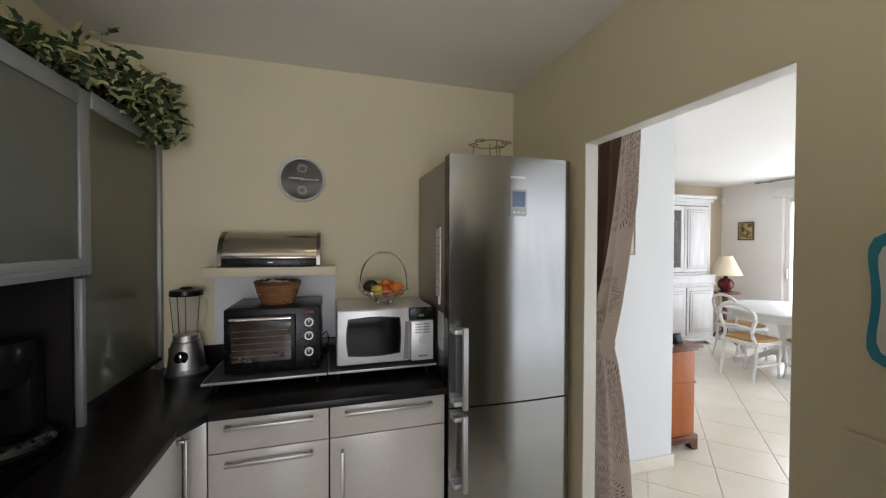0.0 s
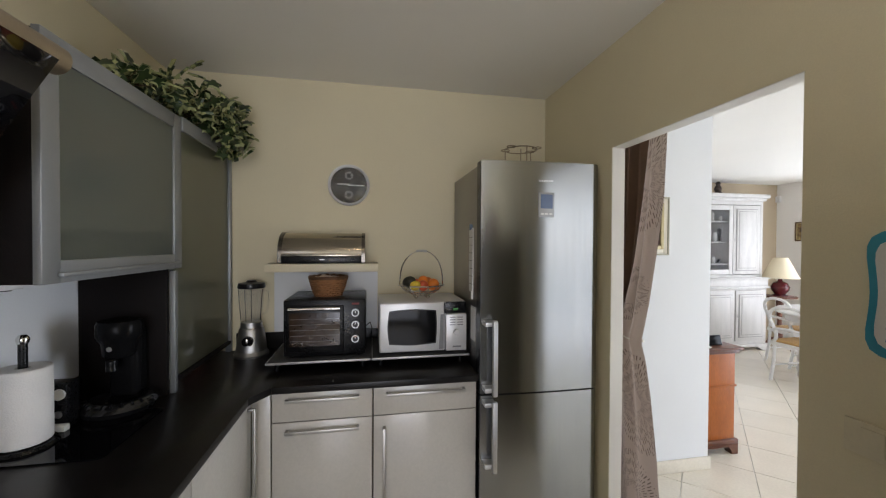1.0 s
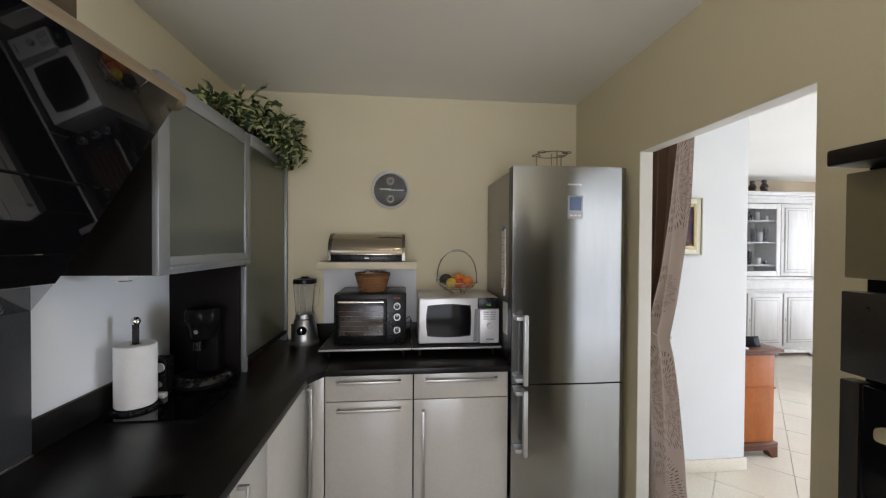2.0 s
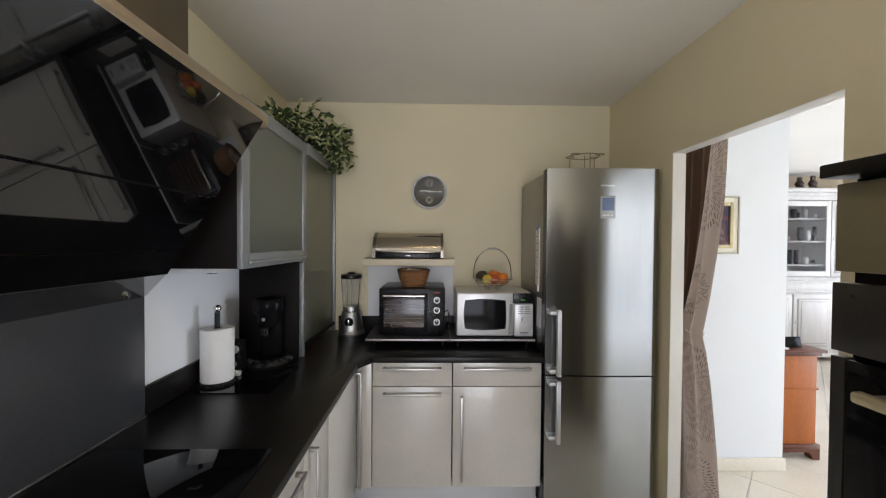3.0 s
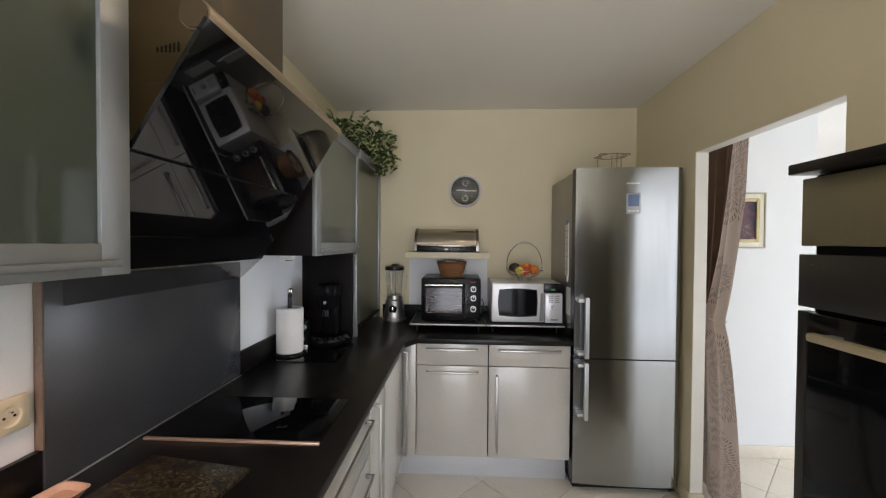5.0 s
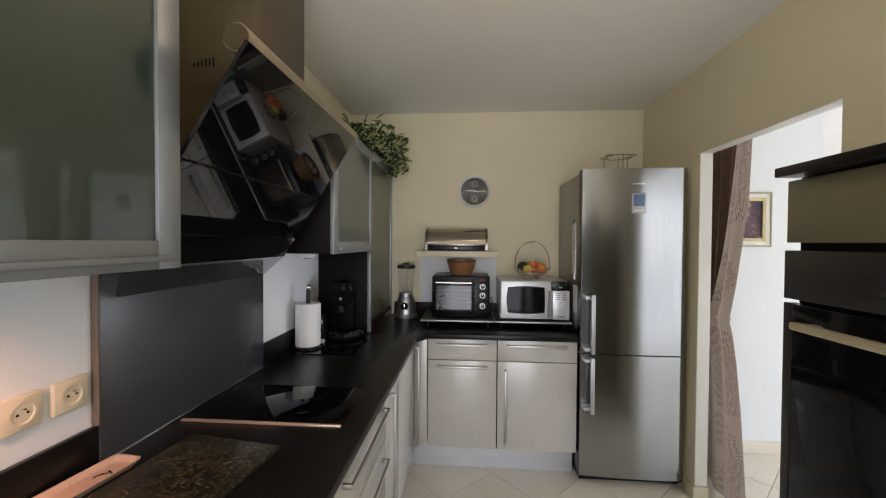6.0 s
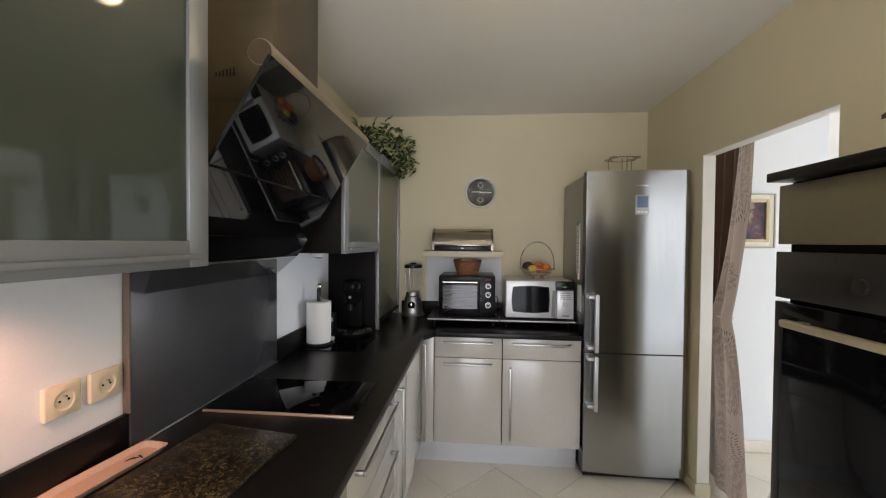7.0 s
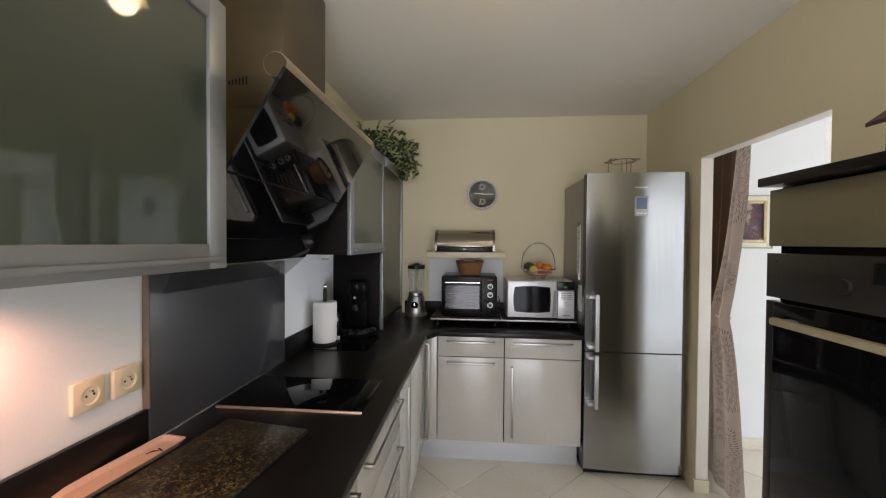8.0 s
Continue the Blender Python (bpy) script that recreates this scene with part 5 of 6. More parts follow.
def span(z):
    """The near and far edge of the cloth at height z."""
    near = between(z, [(0.0, 1.484), (0.5, 1.542), (0.8, 1.590), (0.95, 1.625), (1.035, 1.658), (1.13, 1.632), (1.24, 1.602), (1.48, 1.555), (1.73, 1.516), (2.1, 1.500)])
    far = between(z, [(0.0, 1.96), (1.05, 1.93), (1.13, 1.88), (1.40, 1.80), (1.70, 1.74), (2.1, 1.662)])
    return near, far


NS, NZ = 72, 60
bm = bmesh.new()
uvl = bm.loops.layers.uv.new("UVMap")
grid = []
for j in range(NZ + 1):
    z = 0.012 + (2.10 - 0.012) * j / NZ
    y0, y1 = span(z)
    pinch = math.exp(-((z - 1.035) / 0.16) ** 2)
    row = []
    for i in range(NS + 1):
        s = i / NS
        ph = 2 * math.pi * (3.2 * s + 0.12 * math.sin(2.3 * z)) + 0.6 * math.sin(1.7 * z + 3 * s)
        x = 1.437 + 0.075 * s ** 2 - 0.030 * math.sin(math.pi * s) * (1 - 0.6 * pinch) + (0.007 + 0.014 * math.exp(-((z - 1.035) / 0.3) ** 2)) * math.sin(ph) * min(1.0, 5 * s) + 0.010 * pinch * (math.cos(9 * math.pi * s) - 1)
        row.append((bm.verts.new((x, y0 + (y1 - y0) * s + 0.006 * math.cos(ph) * (1 - pinch), z)), (y1 - y0) * s * 1.35, z))
    grid.append(row)
for j in range(NZ):
    for i in range(NS):
        q = (grid[j][i], grid[j][i + 1], grid[j + 1][i + 1], grid[j + 1][i])
        f = bm.faces.new([v for v, _, _ in q])
        for lp, (_, a, b) in zip(f.loops, q):
            lp[uvl].uv = (a, b)
bmesh.ops.solidify(bm, geom=list(bm.faces), thickness=0.003)
part("cloth", bm, FABRIC, cur)
part("tie_cord", sweep([(1.447 + 0.028 * math.cos(2 * math.pi * k / 20), 1.725 + 0.064 * math.sin(2 * math.pi * k / 20), 1.036) for k in range(20)], 0.004, 8, True), WHITEGLOSS, cur, "pale tie cord")
# darker lining fold behind, at the jamb
DARKCLOTH = material("brown_curtain_lining", (0.19, 0.125, 0.09), 0.8, var=0.2, scale=10, fine=200)
cur2 = thing("lining_curtain", (1.535, 1.80, 0.0), "dark brown inner curtain panel", "curtain")
bm = bmesh.new()
rows = []
for j in range(13):
    z = 0.02 + 2.08 * j / 12
    a = span(z)[0] + 0.21
    rows.append([bm.verts.new((1.535 + 0.022 * math.sin(i * 1.05), a + (2.02 - a) * i / 20, z)) for i in range(21)])
for j in range(12):
    for i in range(20):
        bm.faces.new((rows[j][i], rows[j][i + 1], rows[j + 1][i + 1], rows[j + 1][i]))
bmesh.ops.solidify(bm, geom=list(bm.faces), thickness=0.003)
part("cloth", bm, DARKCLOTH, cur2)
rodt = thing("curtain_rod", (1.42, 1.3, 2.11), "slim dark metal curtain rod", "curtain rod")
part("rod", rod((1.46, 0.70, 2.115), (1.46, 2.04, 2.115), 0.012, 16), BLACK, rodt)
for y in (0.72, 2.03):
    part("bracket", rod((1.325, y, 2.115), (1.46, y, 2.115), 0.007, 10), BLACK, rodt)

GOLD = material("gilded_frame", (0.46, 0.38, 0.20), 0.42, 0.4, var=0.2, scale=20)
CREAMFR = material("cream_mount", (0.78, 0.74, 0.62), 0.6)
PALEFR = material("pale_olive_frame", (0.42, 0.40, 0.30), 0.5)
BROWNFR = material("dark_wood_frame", (0.13, 0.08, 0.04), 0.45, var=0.2)


def art(name, cols, seed):
    """A loose painted surface of soft colour patches."""
    m = bpy.data.materials.new(name)
    m.use_nodes = True
    nt = m.node_tree
    no, rp, tc = nt.nodes.new("ShaderNodeTexNoise"), nt.nodes.new("ShaderNodeValToRGB"), nt.nodes.new("ShaderNodeTexCoord")
    mp = nt.nodes.new("ShaderNodeMapping")
    mp.inputs["Location"].default_value = (seed, seed, 0)
    no.inputs["Scale"].default_value, no.inputs["Detail"].default_value = 14, 6
    nt.links.new(tc.outputs["Object"], mp.inputs[0])
    nt.links.new(mp.outputs[0], no.inputs["Vector"])
    nt.links.new(no.outputs[0], rp.inputs[0])
    rp.color_ramp.elements[0].position, rp.color_ramp.elements[0].color = 0.36, (*cols[0], 1)
    rp.color_ramp.elements[1].position, rp.color_ramp.elements[1].color = 0.62, (*cols[-1], 1)
    for k, c in enumerate(cols[1:-1]):
        e = rp.color_ramp.elements.new(0.36 + 0.26 * (k + 1) / (len(cols) - 1))
        e.color = (*c, 1)
    nt.links.new(rp.outputs[0], nt.nodes["Principled BSDF"].inputs["Base Color"])
    nt.nodes["Principled BSDF"].inputs["Roughness"].default_value = 0.5
    return m


def picture(name, w, h, frames, painting, m, label):
    """A framed picture facing -y in its own frame, hung at m."""
    p = thing(name, m.translation, label, "picture", "framed pictures")
    inset = 0.0
    for k, (fw, mat, d) in enumerate(frames):
        a, b, c, e = -w / 2 + inset, w / 2 - inset, -h / 2 + inset, h / 2 - inset
        bm = bmesh.new()
        box(a, a + fw, -d, -0.001, c, e, 0.002, bm=bm)
        box(b - fw, b, -d, -0.001, c, e, 0.002, bm=bm)
        box(a + fw, b - fw, -d, -0.001, e - fw, e, 0.002, bm=bm)
        box(a + fw, b - fw, -d, -0.001, c, c + fw, 0.002, bm=bm)
        bmesh.ops.transform(bm, matrix=m, verts=bm.verts)
        part("frame" if k == 0 else "mount", bm, mat, p)
        inset += fw
    bm = box(-w / 2 + inset, w / 2 - inset, -0.008, -0.001, -h / 2 + inset, h / 2 - inset)
    bmesh.ops.transform(bm, matrix=m, verts=bm.verts)
    part("painting", bm, painting, p, "loose painted colour patches")
    return p


picture("wall_picture", 0.32, 0.38, ((0.010, PALEFR, 0.022), (0.030, CREAMFR, 0.016), (0.022, GOLD, 0.020)), art("floral_painting", ((0.03, 0.03, 0.06), (0.14, 0.03, 0.05), (0.08, 0.05, 0.06), (0.34, 0.24, 0.18)), 3.0), pose(1.872, HWY - 0.0015, 1.640), "gold-framed floral painting on the white wall")
picture("wall_picture", 0.24, 0.29, ((0.020, BROWNFR, 0.02), (0.008, GOLD, 0.018)), art("still_life_painting", ((0.05, 0.04, 0.02), (0.20, 0.12, 0.05), (0.30, 0.22, 0.10), (0.5, 0.4, 0.2)), 8.0), pose(LX1 - 0.0015, 4.55, 1.73, 0, 0, -90), "small dark-framed still life painting")

# wooden chest at the wall corner
CHERRY = material("polished_cherry_wood", (0.35, 0.10, 0.018), 0.42, var=0.3, scale=3, fine=40, stretch=(6, 6, 0.7), bump=0.015, spec=0.3)
DARKWOOD = material("dark_cherry_wood", (0.11, 0.032, 0.014), 0.32, var=0.25, scale=5, fine=50, bump=0.015)
ch = thing("wooden_chest", (2.55, 2.7, 0), "polished cherry wood chest with moulded top", "chest")
CX0, CX1, CTOP = HWX + 0.012, 2.728, 0.782
part("body", box(CX0 + 0.01, CX1, 2.30, 3.10, 0.09, CTOP - 0.047, 0.003), CHERRY, ch)
part("waist_moulding", box(CX0 + 0.008, CX1 + 0.010, 2.292, 3.108, 0.49, 0.505, 0.004), CHERRY, ch)
part("top", box(CX0 - 0.006, CX1 + 0.038, 2.262, 3.14, CTOP - 0.022, CTOP, 0.006, 3), DARKWOOD, ch, "dark moulded top")
part("cornice", box(CX0, CX1 + 0.020, 2.282, 3.12, CTOP - 0.047, CTOP - 0.022, 0.006), DARKWOOD, ch)
part("base_moulding", box(CX0, CX1 + 0.020, 2.282, 3.12, 0.075, 0.11, 0.006), DARKWOOD, ch)
for y0 in (2.284, 3.03):
    part("bracket_foot", prism([(CX0, 0.0), (CX0 + 0.05, 0.0), (CX0 + 0.06, 0.03), (CX0 + 0.08, 0.055), (CX1 - 0.06, 0.055), (CX1 - 0.04, 0.03), (CX1 - 0.03, 0.0), (CX1 + 0.018, 0.0), (CX1 + 0.018, 0.075), (CX0, 0.075)], "y", y0, y0 + 0.06), DARKWOOD, ch)
for z0, z1 in ((0.12, 0.295), (0.305, 0.48), (0.515, 0.73)):
    part("drawer_front", box(CX1, CX1 + 0.013, 2.33, 3.07, z0, z1, 0.003), CHERRY, ch)
ph = thing("desk_phone", (2.49, 2.42, CTOP), "black desk telephone on the chest", "telephone")
part("body", prism([(2.34, CTOP + 0.0005), (2.52, CTOP + 0.0005), (2.52, CTOP + 0.023), (2.36, CTOP + 0.073)], "x", 2.45, 2.66, 0.004), GLOSSBLACK, ph)
part("handset", box(2.46, 2.505, 2.33, 2.54, CTOP + 0.050, CTOP + 0.088, 0.012, 3), GLOSSBLACK, ph)
part("paper_slip", box(2.44, 2.51, 2.285, 2.335, CTOP + 0.0002, CTOP + 0.010), PAPERW, ph, "white paper block")

# white two-part buffet
CERUSE = material("limed_white_wood", (0.574, 0.558, 0.533), 0.5, var=0.14, scale=3, fine=50, stretch=(5, 5, 0.8), bump=0.03)
GREYLINE = material("grey_limed_edge", (0.30, 0.285, 0.27), 0.55, var=0.15)
hu = thing("buffet_cabinet", (4.95, 4.7, 0), "tall limed white two-part buffet cabinet", "buffet")
BX0, BX1, BYF, BYB = 4.10, 5.76, 4.50, 4.94


def raised_panel(x0, x1, z0, z1, y, parent):
    d = part("door", box(x0, x1, y - 0.022, y, z0, z1, 0.004), CERUSE, parent, "limed panelled door")
    for k, (inset, out, mat) in enumerate(((0.045, 0.026, GREYLINE), (0.055, 0.034, CERUSE), (0.078, 0.0345, GREYLINE), (0.088, 0.040, CERUSE))):
        part("panel" if k == 3 else "moulding", box(x0 + inset, x1 - inset, y - out, y - 0.021, z0 + inset + 0.006, z1 - inset - 0.006, 0.004), mat, d)
    part("lock_plate", box(x0 + 0.018, x0 + 0.028, y - 0.0245, y - 0.0215, (z0 + z1) / 2 - 0.02, (z0 + z1) / 2 + 0.02), GREYLINE, d)
    return d


part("lower_body", box(BX0, BX1, BYF, BYB, 0.10, 0.90, 0.004), CERUSE, hu)
part("plinth", box(BX0 - 0.02, BX1 + 0.02, BYF - 0.025, BYB, 0.055, 0.10, 0.008), CERUSE, hu)
for x in (BX0 - 0.02, BX1 - 0.16):
    part("foot", prism([(x, 0), (x + 0.10, 0), (x + 0.18, 0.055), (x, 0.055)] if x < 4.5 else [(x + 0.08, 0), (x + 0.18, 0), (x + 0.18, 0.055), (x, 0.055)], "y", BYF - 0.025, BYF + 0.06), CERUSE, hu)
    part("foot", box(x + 0.02, x + 0.14, BYB - 0.1, BYB, 0, 0.055), CERUSE, hu)
part("waist", box(BX0 - 0.03, BX1 + 0.03, BYF - 0.035, BYB, 0.90, 0.925, 0.006), CERUSE, hu)
part("drawer_band", box(BX0 - 0.01, BX1 + 0.01, BYF - 0.015, BYB, 0.925, 1.03, 0.004), CERUSE, hu)
part("waist_top", box(BX0 - 0.03, BX1 + 0.03, BYF - 0.035, BYB, 1.03, 1.055, 0.006), CERUSE, hu)
for k in range(3):
    x0 = BX0 + 0.04 + k * 0.535
    raised_panel(x0, x0 + 0.51, 0.15, 0.87, BYF, hu)
UYF = BYF + 0.05
part("upper_side", box(BX0 + 0.02, BX0 + 0.05, UYF, BYB, 1.055, 2.16, 0.003), CERUSE, hu)
part("upper_side", box(BX1 - 0.05, BX1 - 0.02, UYF, BYB, 1.055, 2.16, 0.003), CERUSE, hu)
part("upper_back", box(BX0 + 0.05, BX1 - 0.05, BYB - 0.02, BYB, 1.055, 2.16), CERUSE, hu)
part("upper_bottom", box(BX0 + 0.05, BX1 - 0.05, UYF, BYB - 0.02, 1.055, 1.09), CERUSE, hu)
part("upper_top", box(BX0 + 0.05, BX1 - 0.05, UYF, BYB - 0.02, 2.10, 2.16), CERUSE, hu)
part("cornice", box(BX0 - 0.01, BX1 + 0.01, UYF - 0.03, BYB, 2.16, 2.20, 0.008), CERUSE, hu)
part("cornice", box(BX0 - 0.04, BX1 + 0.04, UYF - 0.06, BYB, 2.20, 2.255, 0.012), CERUSE, hu)
raised_panel(BX0 + 0.05, BX0 + 0.40, 1.10, 2.09, UYF, hu)
part("corner_post", box(BX1 - 0.09, BX1 - 0.05, UYF - 0.018, UYF, 1.10, 2.10, 0.004), CERUSE, hu)
raised_panel(5.205, BX1 - 0.095, 1.10, 2.09, UYF, hu)
gd = part("glass_door", box(4.51, 4.57, UYF - 0.022, UYF, 1.10, 2.09, 0.004), CERUSE, hu, "limed glazed door")
part("stile", box(5.135, 5.195, UYF - 0.022, UYF, 1.10, 2.09, 0.004), CERUSE, gd)
part("rail", box(4.57, 5.135, UYF - 0.022, UYF, 2.02, 2.09, 0.004), CERUSE, gd)
part("rail", box(4.57, 5.135, UYF - 0.022, UYF, 1.10, 1.17, 0.004), CERUSE, gd)
part("pane", box(4.57, 5.135, UYF - 0.012, UYF - 0.008, 1.17, 2.02), glass("cabinet_glass", (0.05, 0.05, 0.05), 0.02, 0.15), gd)
for x in (4.485, 5.200):
    part("divider", box(x, x + 0.02, UYF + 0.001, BYB - 0.02, 1.09, 2.10), CERUSE, hu)
for z in (1.235, 1.55, 1.85):
    part("shelf", box(4.505, 5.200, UYF + 0.03, BYB - 0.02, z, z + 0.018), CERUSE, hu)
rnd = random.Random(5)
for z in (1.0905, 1.2535, 1.5685, 1.8685):
    for k in range(6):
        r = rnd.uniform(0.022, 0.040)
        h = rnd.uniform(0.05, 0.13 if z < 1.2 or z > 1.8 else 0.2)
        solid("glassware", lathe([(0.0, 0.0), (r * 0.7, 0.0), (r, h * 0.4), (r * 0.9, h), (r * 0.8, h), (r * 0.85, h * 0.4), (0.0, 0.01)], (4.60 + 0.10 * k, UYF + 0.12 + rnd.uniform(-0.03, 0.05), z), 18), CHINA if rnd.random() < 0.5 else BLACK, "small glass or china piece on the buffet shelf", "glassware", "buffet shelf pieces")
for x, h in ((4.85, 0.16), (5.03, 0.18)):
    b = lathe([(0.0, 0.0), (0.055, 0.0), (0.05, 0.02), (0.035, 0.035), (0.05, h * 0.4), (0.035, h * 0.62), (0.022, h * 0.7), (0.032, h * 0.84), (0.022, h * 0.97), (0.0, h)], (x, 4.62, 2.255), 18)
    solid("figurine", b, material("dark_bronze", (0.05, 0.035, 0.028), 0.45, 0.4, var=0.4, scale=20), "small dark figurine on the buffet", "figurine", "figurines")

# side table and lamp
st = thing("side_table", (5.975, 4.48, 0), "round dark wooden side table", "side table")
part("top", lathe([(0.0, 0.76), (0.19, 0.76), (0.20, 0.77), (0.19, 0.785), (0.0, 0.785)], (5.975, 4.48, 0)), DARKWOOD, st)
part("stem", lathe([(0.03, 0.12), (0.045, 0.25), (0.025, 0.4), (0.04, 0.6), (0.05, 0.76)], (5.975, 4.48, 0), 20), DARKWOOD, st)
for k in range(3):
    a = 2 * math.pi * k / 3 + 0.4
    part("leg", sweep([(5.975 + r * math.cos(a), 4.48 + r * math.sin(a), h) for r, h in ((0.02, 0.18), (0.12, 0.14), (0.16, 0.06), (0.20, 0.016))], 0.016, 8), DARKWOOD, st)
tl = thing("table_lamp", (5.975, 4.48, 0.785), "table lamp, cream shade and wine-red base", "lamp")
LC = (5.975, 4.48, 0.785)
part("base", lathe([(0.0, 0.0), (0.09, 0.0), (0.09, 0.015), (0.06, 0.025), (0.10, 0.08), (0.11, 0.13), (0.08, 0.19), (0.03, 0.215), (0.02, 0.26), (0.0, 0.26)], LC, 28), material("wine_red_glaze", (0.10, 0.012, 0.016), 0.15, var=0.2), tl, "wine-red glazed base")
part("shade", lathe([(0.215, 0.26), (0.085, 0.555), (0.081, 0.555), (0.211, 0.26)], LC, 40), material("cream_lampshade", (0.78, 0.68, 0.48), 0.8, var=0.04, fine=300, bump=0.05), tl, "cream fabric shade")
part("shade_ring", rod((5.975, 4.48, 1.04), (5.975, 4.48, 1.33), 0.006, 8), CHROME, tl)

# dining table
WHITEWOOD = material("white_painted_wood", (0.72, 0.71, 0.69), 0.42, var=0.1, scale=4, fine=60, bump=0.02)
dt = thing("dining_table", (5.45, 3.30, 0), "round white-painted pedestal dining table", "table")
TC2 = (5.45, 3.30, 0)
part("tabletop", lathe([(0.0, 0.715), (0.66, 0.715), (0.68, 0.725), (0.68, 0.742), (0.665, 0.752), (0.0, 0.752)], TC2, 56), WHITEWOOD, dt)
part("apron", lathe([(0.55, 0.63), (0.57, 0.63), (0.57, 0.715), (0.55, 0.715), (0.55, 0.63)], TC2, 48), WHITEWOOD, dt)
part("pedestal", lathe([(0.0, 0.10), (0.12, 0.10), (0.14, 0.18), (0.08, 0.26), (0.10, 0.40), (0.13, 0.55), (0.20, 0.63), (0.0, 0.715)], TC2, 28), WHITEWOOD, dt)
for k in range(4):
    a = math.pi / 2 * k + 0.5
    part("foot", sweep([(5.45 + r * math.cos(a), 3.30 + r * math.sin(a), h) for r, h in ((0.06, 0.20), (0.18, 0.19), (0.32, 0.10), (0.40, 0.035), (0.46, 0.035))], 0.034, 10), WHITEWOOD, dt)

RUSH = material("woven_rush", (0.42, 0.25, 0.09), 0.75, var=0.3, scale=30, fine=150, stretch=(1, 10, 1), bump=0.08)


def dining_chair():
    """A white chair facing +x, its seat centred on the origin."""
    c = thing("dining_chair", (0, 0, 0), "white-painted chair with oval back and rush seat", "chair", "chairs round the table")
    part("seat", prism([(x, y) for x, y in rounded_rect(0.20, 0.20, 0.06)], "z", 0.435, 0.462, 0.008), RUSH, c, "woven rush seat")
    bm = bmesh.new()
    box(-0.20, 0.20, -0.205, -0.180, 0.395, 0.436, 0.004, bm=bm)
    box(-0.20, 0.20, 0.180, 0.205, 0.395, 0.436, 0.004, bm=bm)
    box(-0.205, -0.18, -0.18, 0.18, 0.395, 0.436, 0.004, bm=bm)
    box(0.18, 0.205, -0.18, 0.18, 0.395, 0.436, 0.004, bm=bm)
    part("seat_frame", bm, WHITEWOOD, c)
    for y in (-0.175, 0.175):
        part("leg", sweep([(0.18, y, 0.40), (0.205, y * 1.05, 0.30), (0.185, y, 0.14), (0.20, y * 1.03, 0.0)], 0.019, 8), WHITEWOOD, c)
        part("leg", sweep([(-0.18, y, 0.42), (-0.19, y, 0.22), (-0.235, y, 0.0)], 0.017, 8), WHITEWOOD, c)
        part("stretcher", rod((0.185, y, 0.17), (-0.20, y, 0.17), 0.010, 8), WHITEWOOD, c)
    part("stretcher", rod((0.0, -0.175, 0.17), (0.0, 0.175, 0.17), 0.010, 8), WHITEWOOD, c)
    def lean(h):
        return -0.19 - 0.17 * (h - 0.44)
    side = [(0.170, 0.43), (0.150, 0.49), (0.145, 0.54), (0.165, 0.605), (0.190, 0.67), (0.196, 0.725), (0.180, 0.775), (0.140, 0.81), (0.075, 0.835)]
    arch = [(lean(h), y, h) for y, h in side] + [(lean(0.842), 0.0, 0.842)] + [(lean(h), -y, h) for y, h in reversed(side)]
    part("back_hoop", sweep(arch, 0.019, 8), WHITEWOOD, c)
    part("back_slat", sweep([(lean(0.60) - 0.02 * math.cos(y * 9), y, 0.580 + 0.02 * math.cos(y * 9)) for y in (-0.16, -0.09, 0, 0.09, 0.16)], 0.017, 8), WHITEWOOD, c)
    return c


first = dining_chair()
first.matrix_basis = pose(4.79, 3.31, 0, 0, 0, 2)
for x, y, a in ((5.44, 3.87, -12), (5.12, 2.86, 58), (6.15, 3.28, 178)):
    copy_thing(first, pose(x, y, 0, 0, 0, a))

# windows
def glazing(name, axis, at, a0, a1, z1, bars, label):
    w = tagged(new(name), label, "window", kind="structure")
    w.location = (at, a0, 0) if axis == "x" else (a0, at, 0)

    def bar(p0, p1, q0, q1, nm="window_frame"):
        if axis == "x":
            part(nm, box(at, at + 0.06, p0, p1, q0, q1, 0.004), WHITEGLOSS, w)
        else:
            part(nm, box(p0, p1, at, at + 0.06, q0, q1, 0.004), WHITEGLOSS, w)
    bar(a0, a0 + 0.06, 0, z1)
    bar(a1 - 0.06, a1, 0, z1)
    bar(a0 + 0.06, a1 - 0.06, z1 - 0.06, z1)
    bar(a0 + 0.06, a1 - 0.06, 0, 0.10)
    for k in range(1, bars):
        c = a0 + (a1 - a0) * k / bars
        bar(c - 0.045, c + 0.045, 0.10, z1 - 0.06, "mullion")
    return w


e = glazing("window_1", "x", LX1 + 0.06, EY0, EY1, EZ, 2, "white-framed tall window with bright daylight")
part("window_handle", box(LX1 + 0.03, LX1 + 0.06, EY1 - 0.05, EY1 - 0.03, 1.02, 1.16, 0.004), CHROME, e)
glazing("window_4", "x", LX1 + 0.06, 0.1, 2.1, EZ, 2, "white-framed glazed garden doors")
glazing("window_2", "y", KY0 - 0.14, WX0, WX1, WZ, 2, "white-framed garden door")
glazing("window_3", "y", LY0 - 0.16, 2.0, 5.2, 2.2, 3, "wide white-framed glazed doors")
rr = thing("drapery_rod", (6.40, 3.5, 2.455), "slim dark metal drapery rod", "curtain rod")
part("rod", rod((6.40, 2.6, 2.455), (6.40, 4.30, 2.455), 0.009, 12), DARKSTEEL, rr)
part("finial", rod((6.40, 4.30, 2.455), (6.40, 4.36, 2.455), 0.014, 12), DARKSTEEL, rr)
for y in (2.7, 4.20):
    part("bracket", rod((6.40, y, 2.455), (LX1, y, 2.455), 0.008, 8), DARKSTEEL, rr)
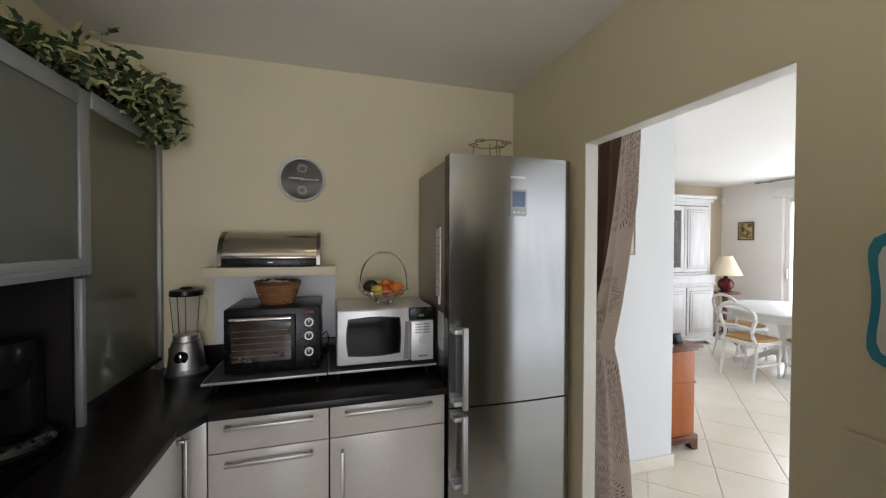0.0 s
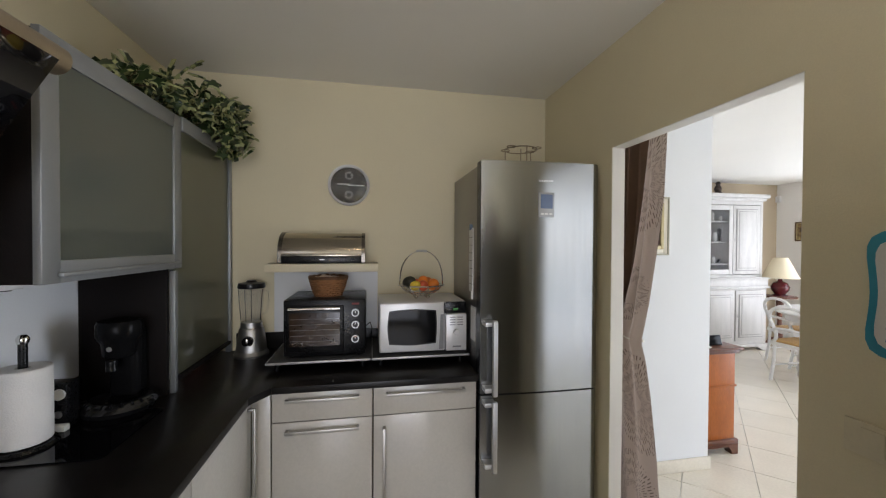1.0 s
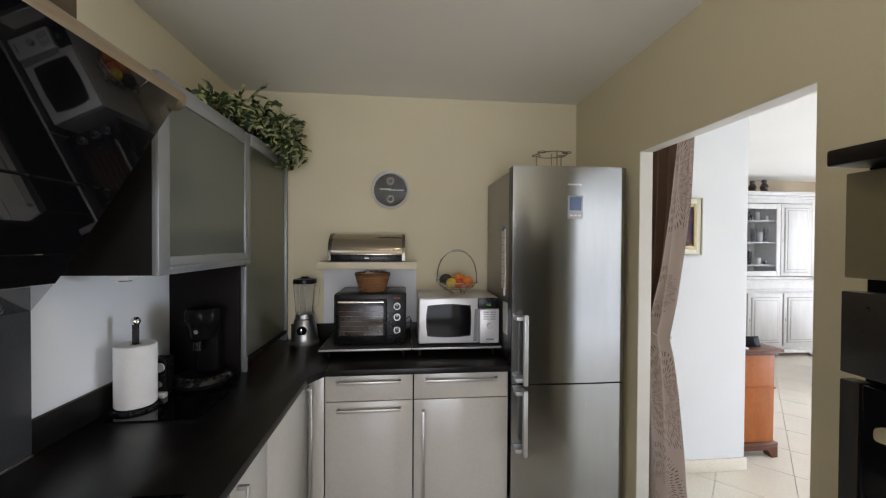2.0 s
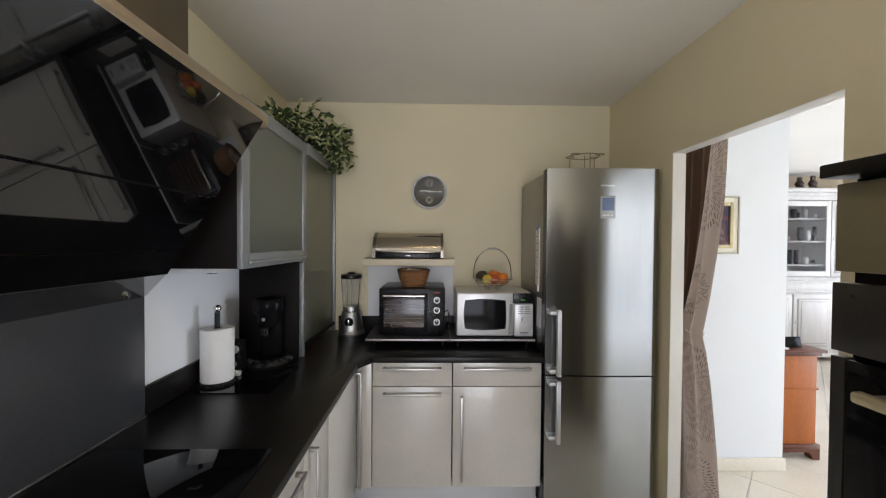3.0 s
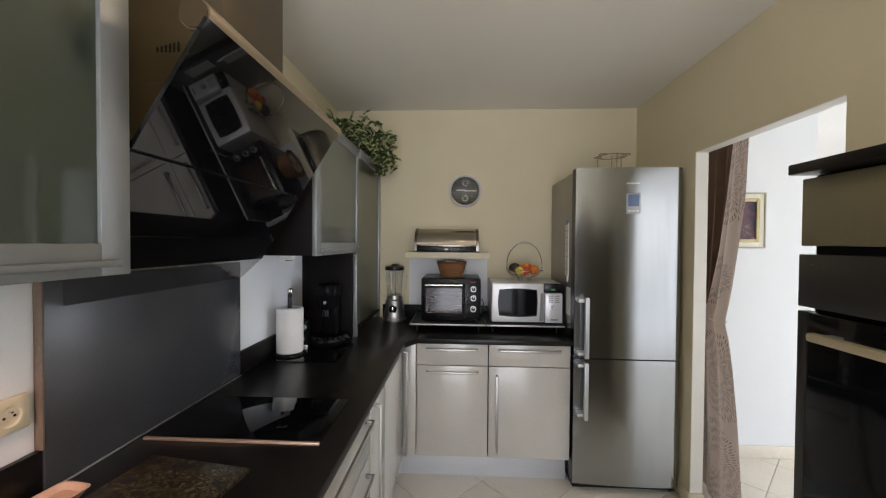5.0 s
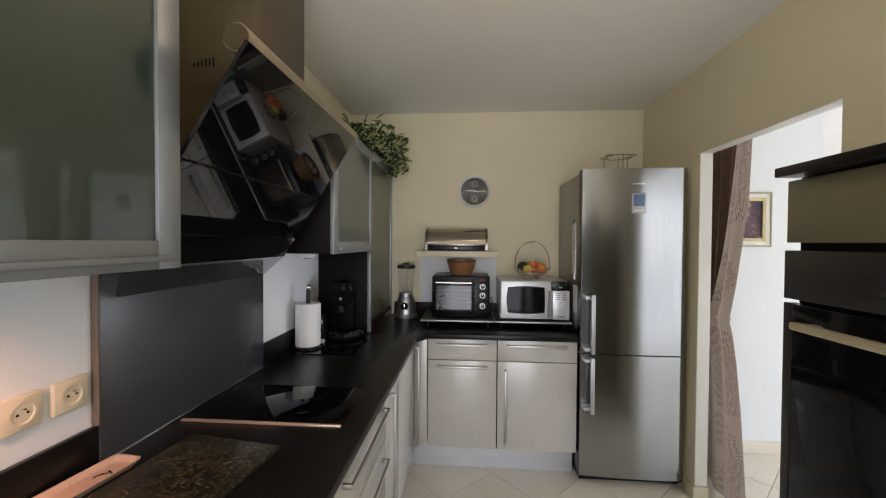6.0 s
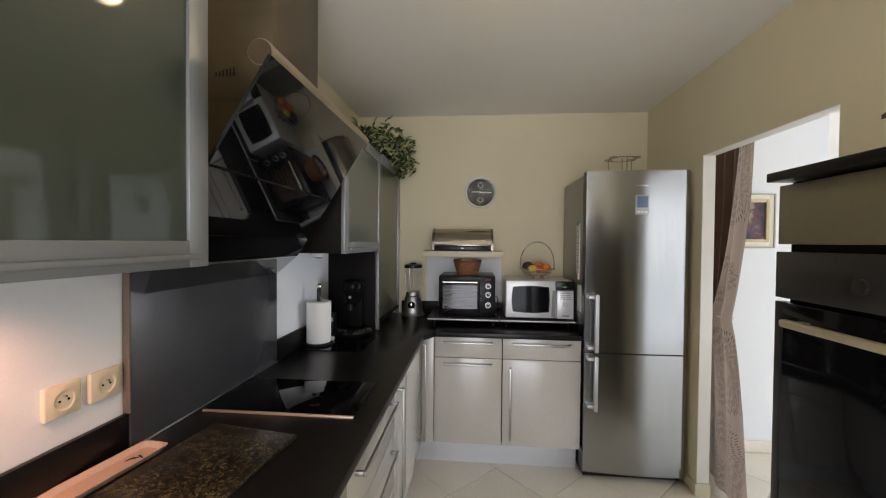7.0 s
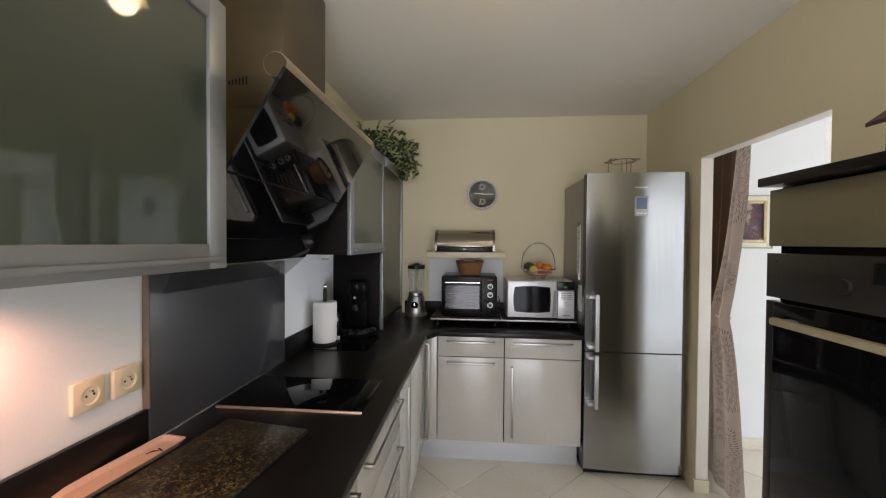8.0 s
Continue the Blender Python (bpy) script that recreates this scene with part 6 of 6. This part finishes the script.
structure("shutter_box", box(LX1 - 0.06, LX1 - 0.001, 2.8, 4.15, 2.21, 2.33, 0.006), WHITEGLOSS, "white roller shutter box above the window", "shutter box")
solid("alarm_sensor", box(LX1 - 0.05, LX1 - 0.0005, 4.88, 4.94, 2.20, 2.30, 0.008), WHITE, "small white wall sensor", "sensor")

# Glowing sheet added outside so the window shows as blown-out daylight.
structure("backdrop_garden", box(7.6, 7.62, 1.2, 6.2, -0.1, 3.2), glow("blown_out_daylight", (0.92, 0.97, 1.0), 2.2), "plain glowing sheet standing in for daylight outside the window", "backdrop")

# ---- floor tiles, laid diagonally ----
D = 0.40 * math.sqrt(2)
G = 0.0028
half = D / 2 - G
tm = bpy.data.meshes.new("tile")
b = bmesh.new()
lo = [b.verts.new(p) for p in ((half, 0, -0.008), (0, half, -0.008), (-half, 0, -0.008), (0, -half, -0.008))]
q = half - 0.0015
hi0 = [b.verts.new(p) for p in ((half, 0, -0.0015), (0, half, -0.0015), (-half, 0, -0.0015), (0, -half, -0.0015))]
hi = [b.verts.new(p) for p in ((q, 0, 0), (0, q, 0), (-q, 0, 0), (0, -q, 0))]
for p, r in ((lo, hi0), (hi0, hi)):
    for i in range(4):
        b.faces.new((p[i], p[(i + 1) % 4], r[(i + 1) % 4], r[i]))
b.faces.new(hi)
bmesh.ops.recalc_face_normals(b, faces=b.faces)
b.to_mesh(tm)
tm.materials.append(TILE)
spare = bmesh.new()
for i in range(-20, 26):
    for j in range(-20, 26):
        s, d = 4.72 + D * (i + 0.5), 0.0 + D * (j + 0.5)   # x + y and y - x at the tile's centre
        x, y = (s - d) / 2, (s + d) / 2
        if not (KX0 - 0.2 < x - half and x + half < LX1 + 0.2 and KY0 - 0.2 < y - half and y + half < LY1 + 0.2):
            continue
        near = (-0.6 < x < 1.4 and -1.6 < y < 2.2) or (x >= 1.4 and y > 0.6 and not (x < 2.3 and y > 2.6))
        if near:
            t = new("tile", tm)
            t.location = (x, y, 0)
            t.parent = floor
        elif x + half < KX1 + T or (x >= 1.3 and y - half > LY0 - 0.2):
            vs = [spare.verts.new((x + dx, y + dy, -0.0005)) for dx, dy in ((half, 0), (0, half), (-half, 0), (0, -half))]
            spare.faces.new(vs)
b.free()
sp = part("tiles", spare, TILE, floor)
sp["kind"] = "stuff"
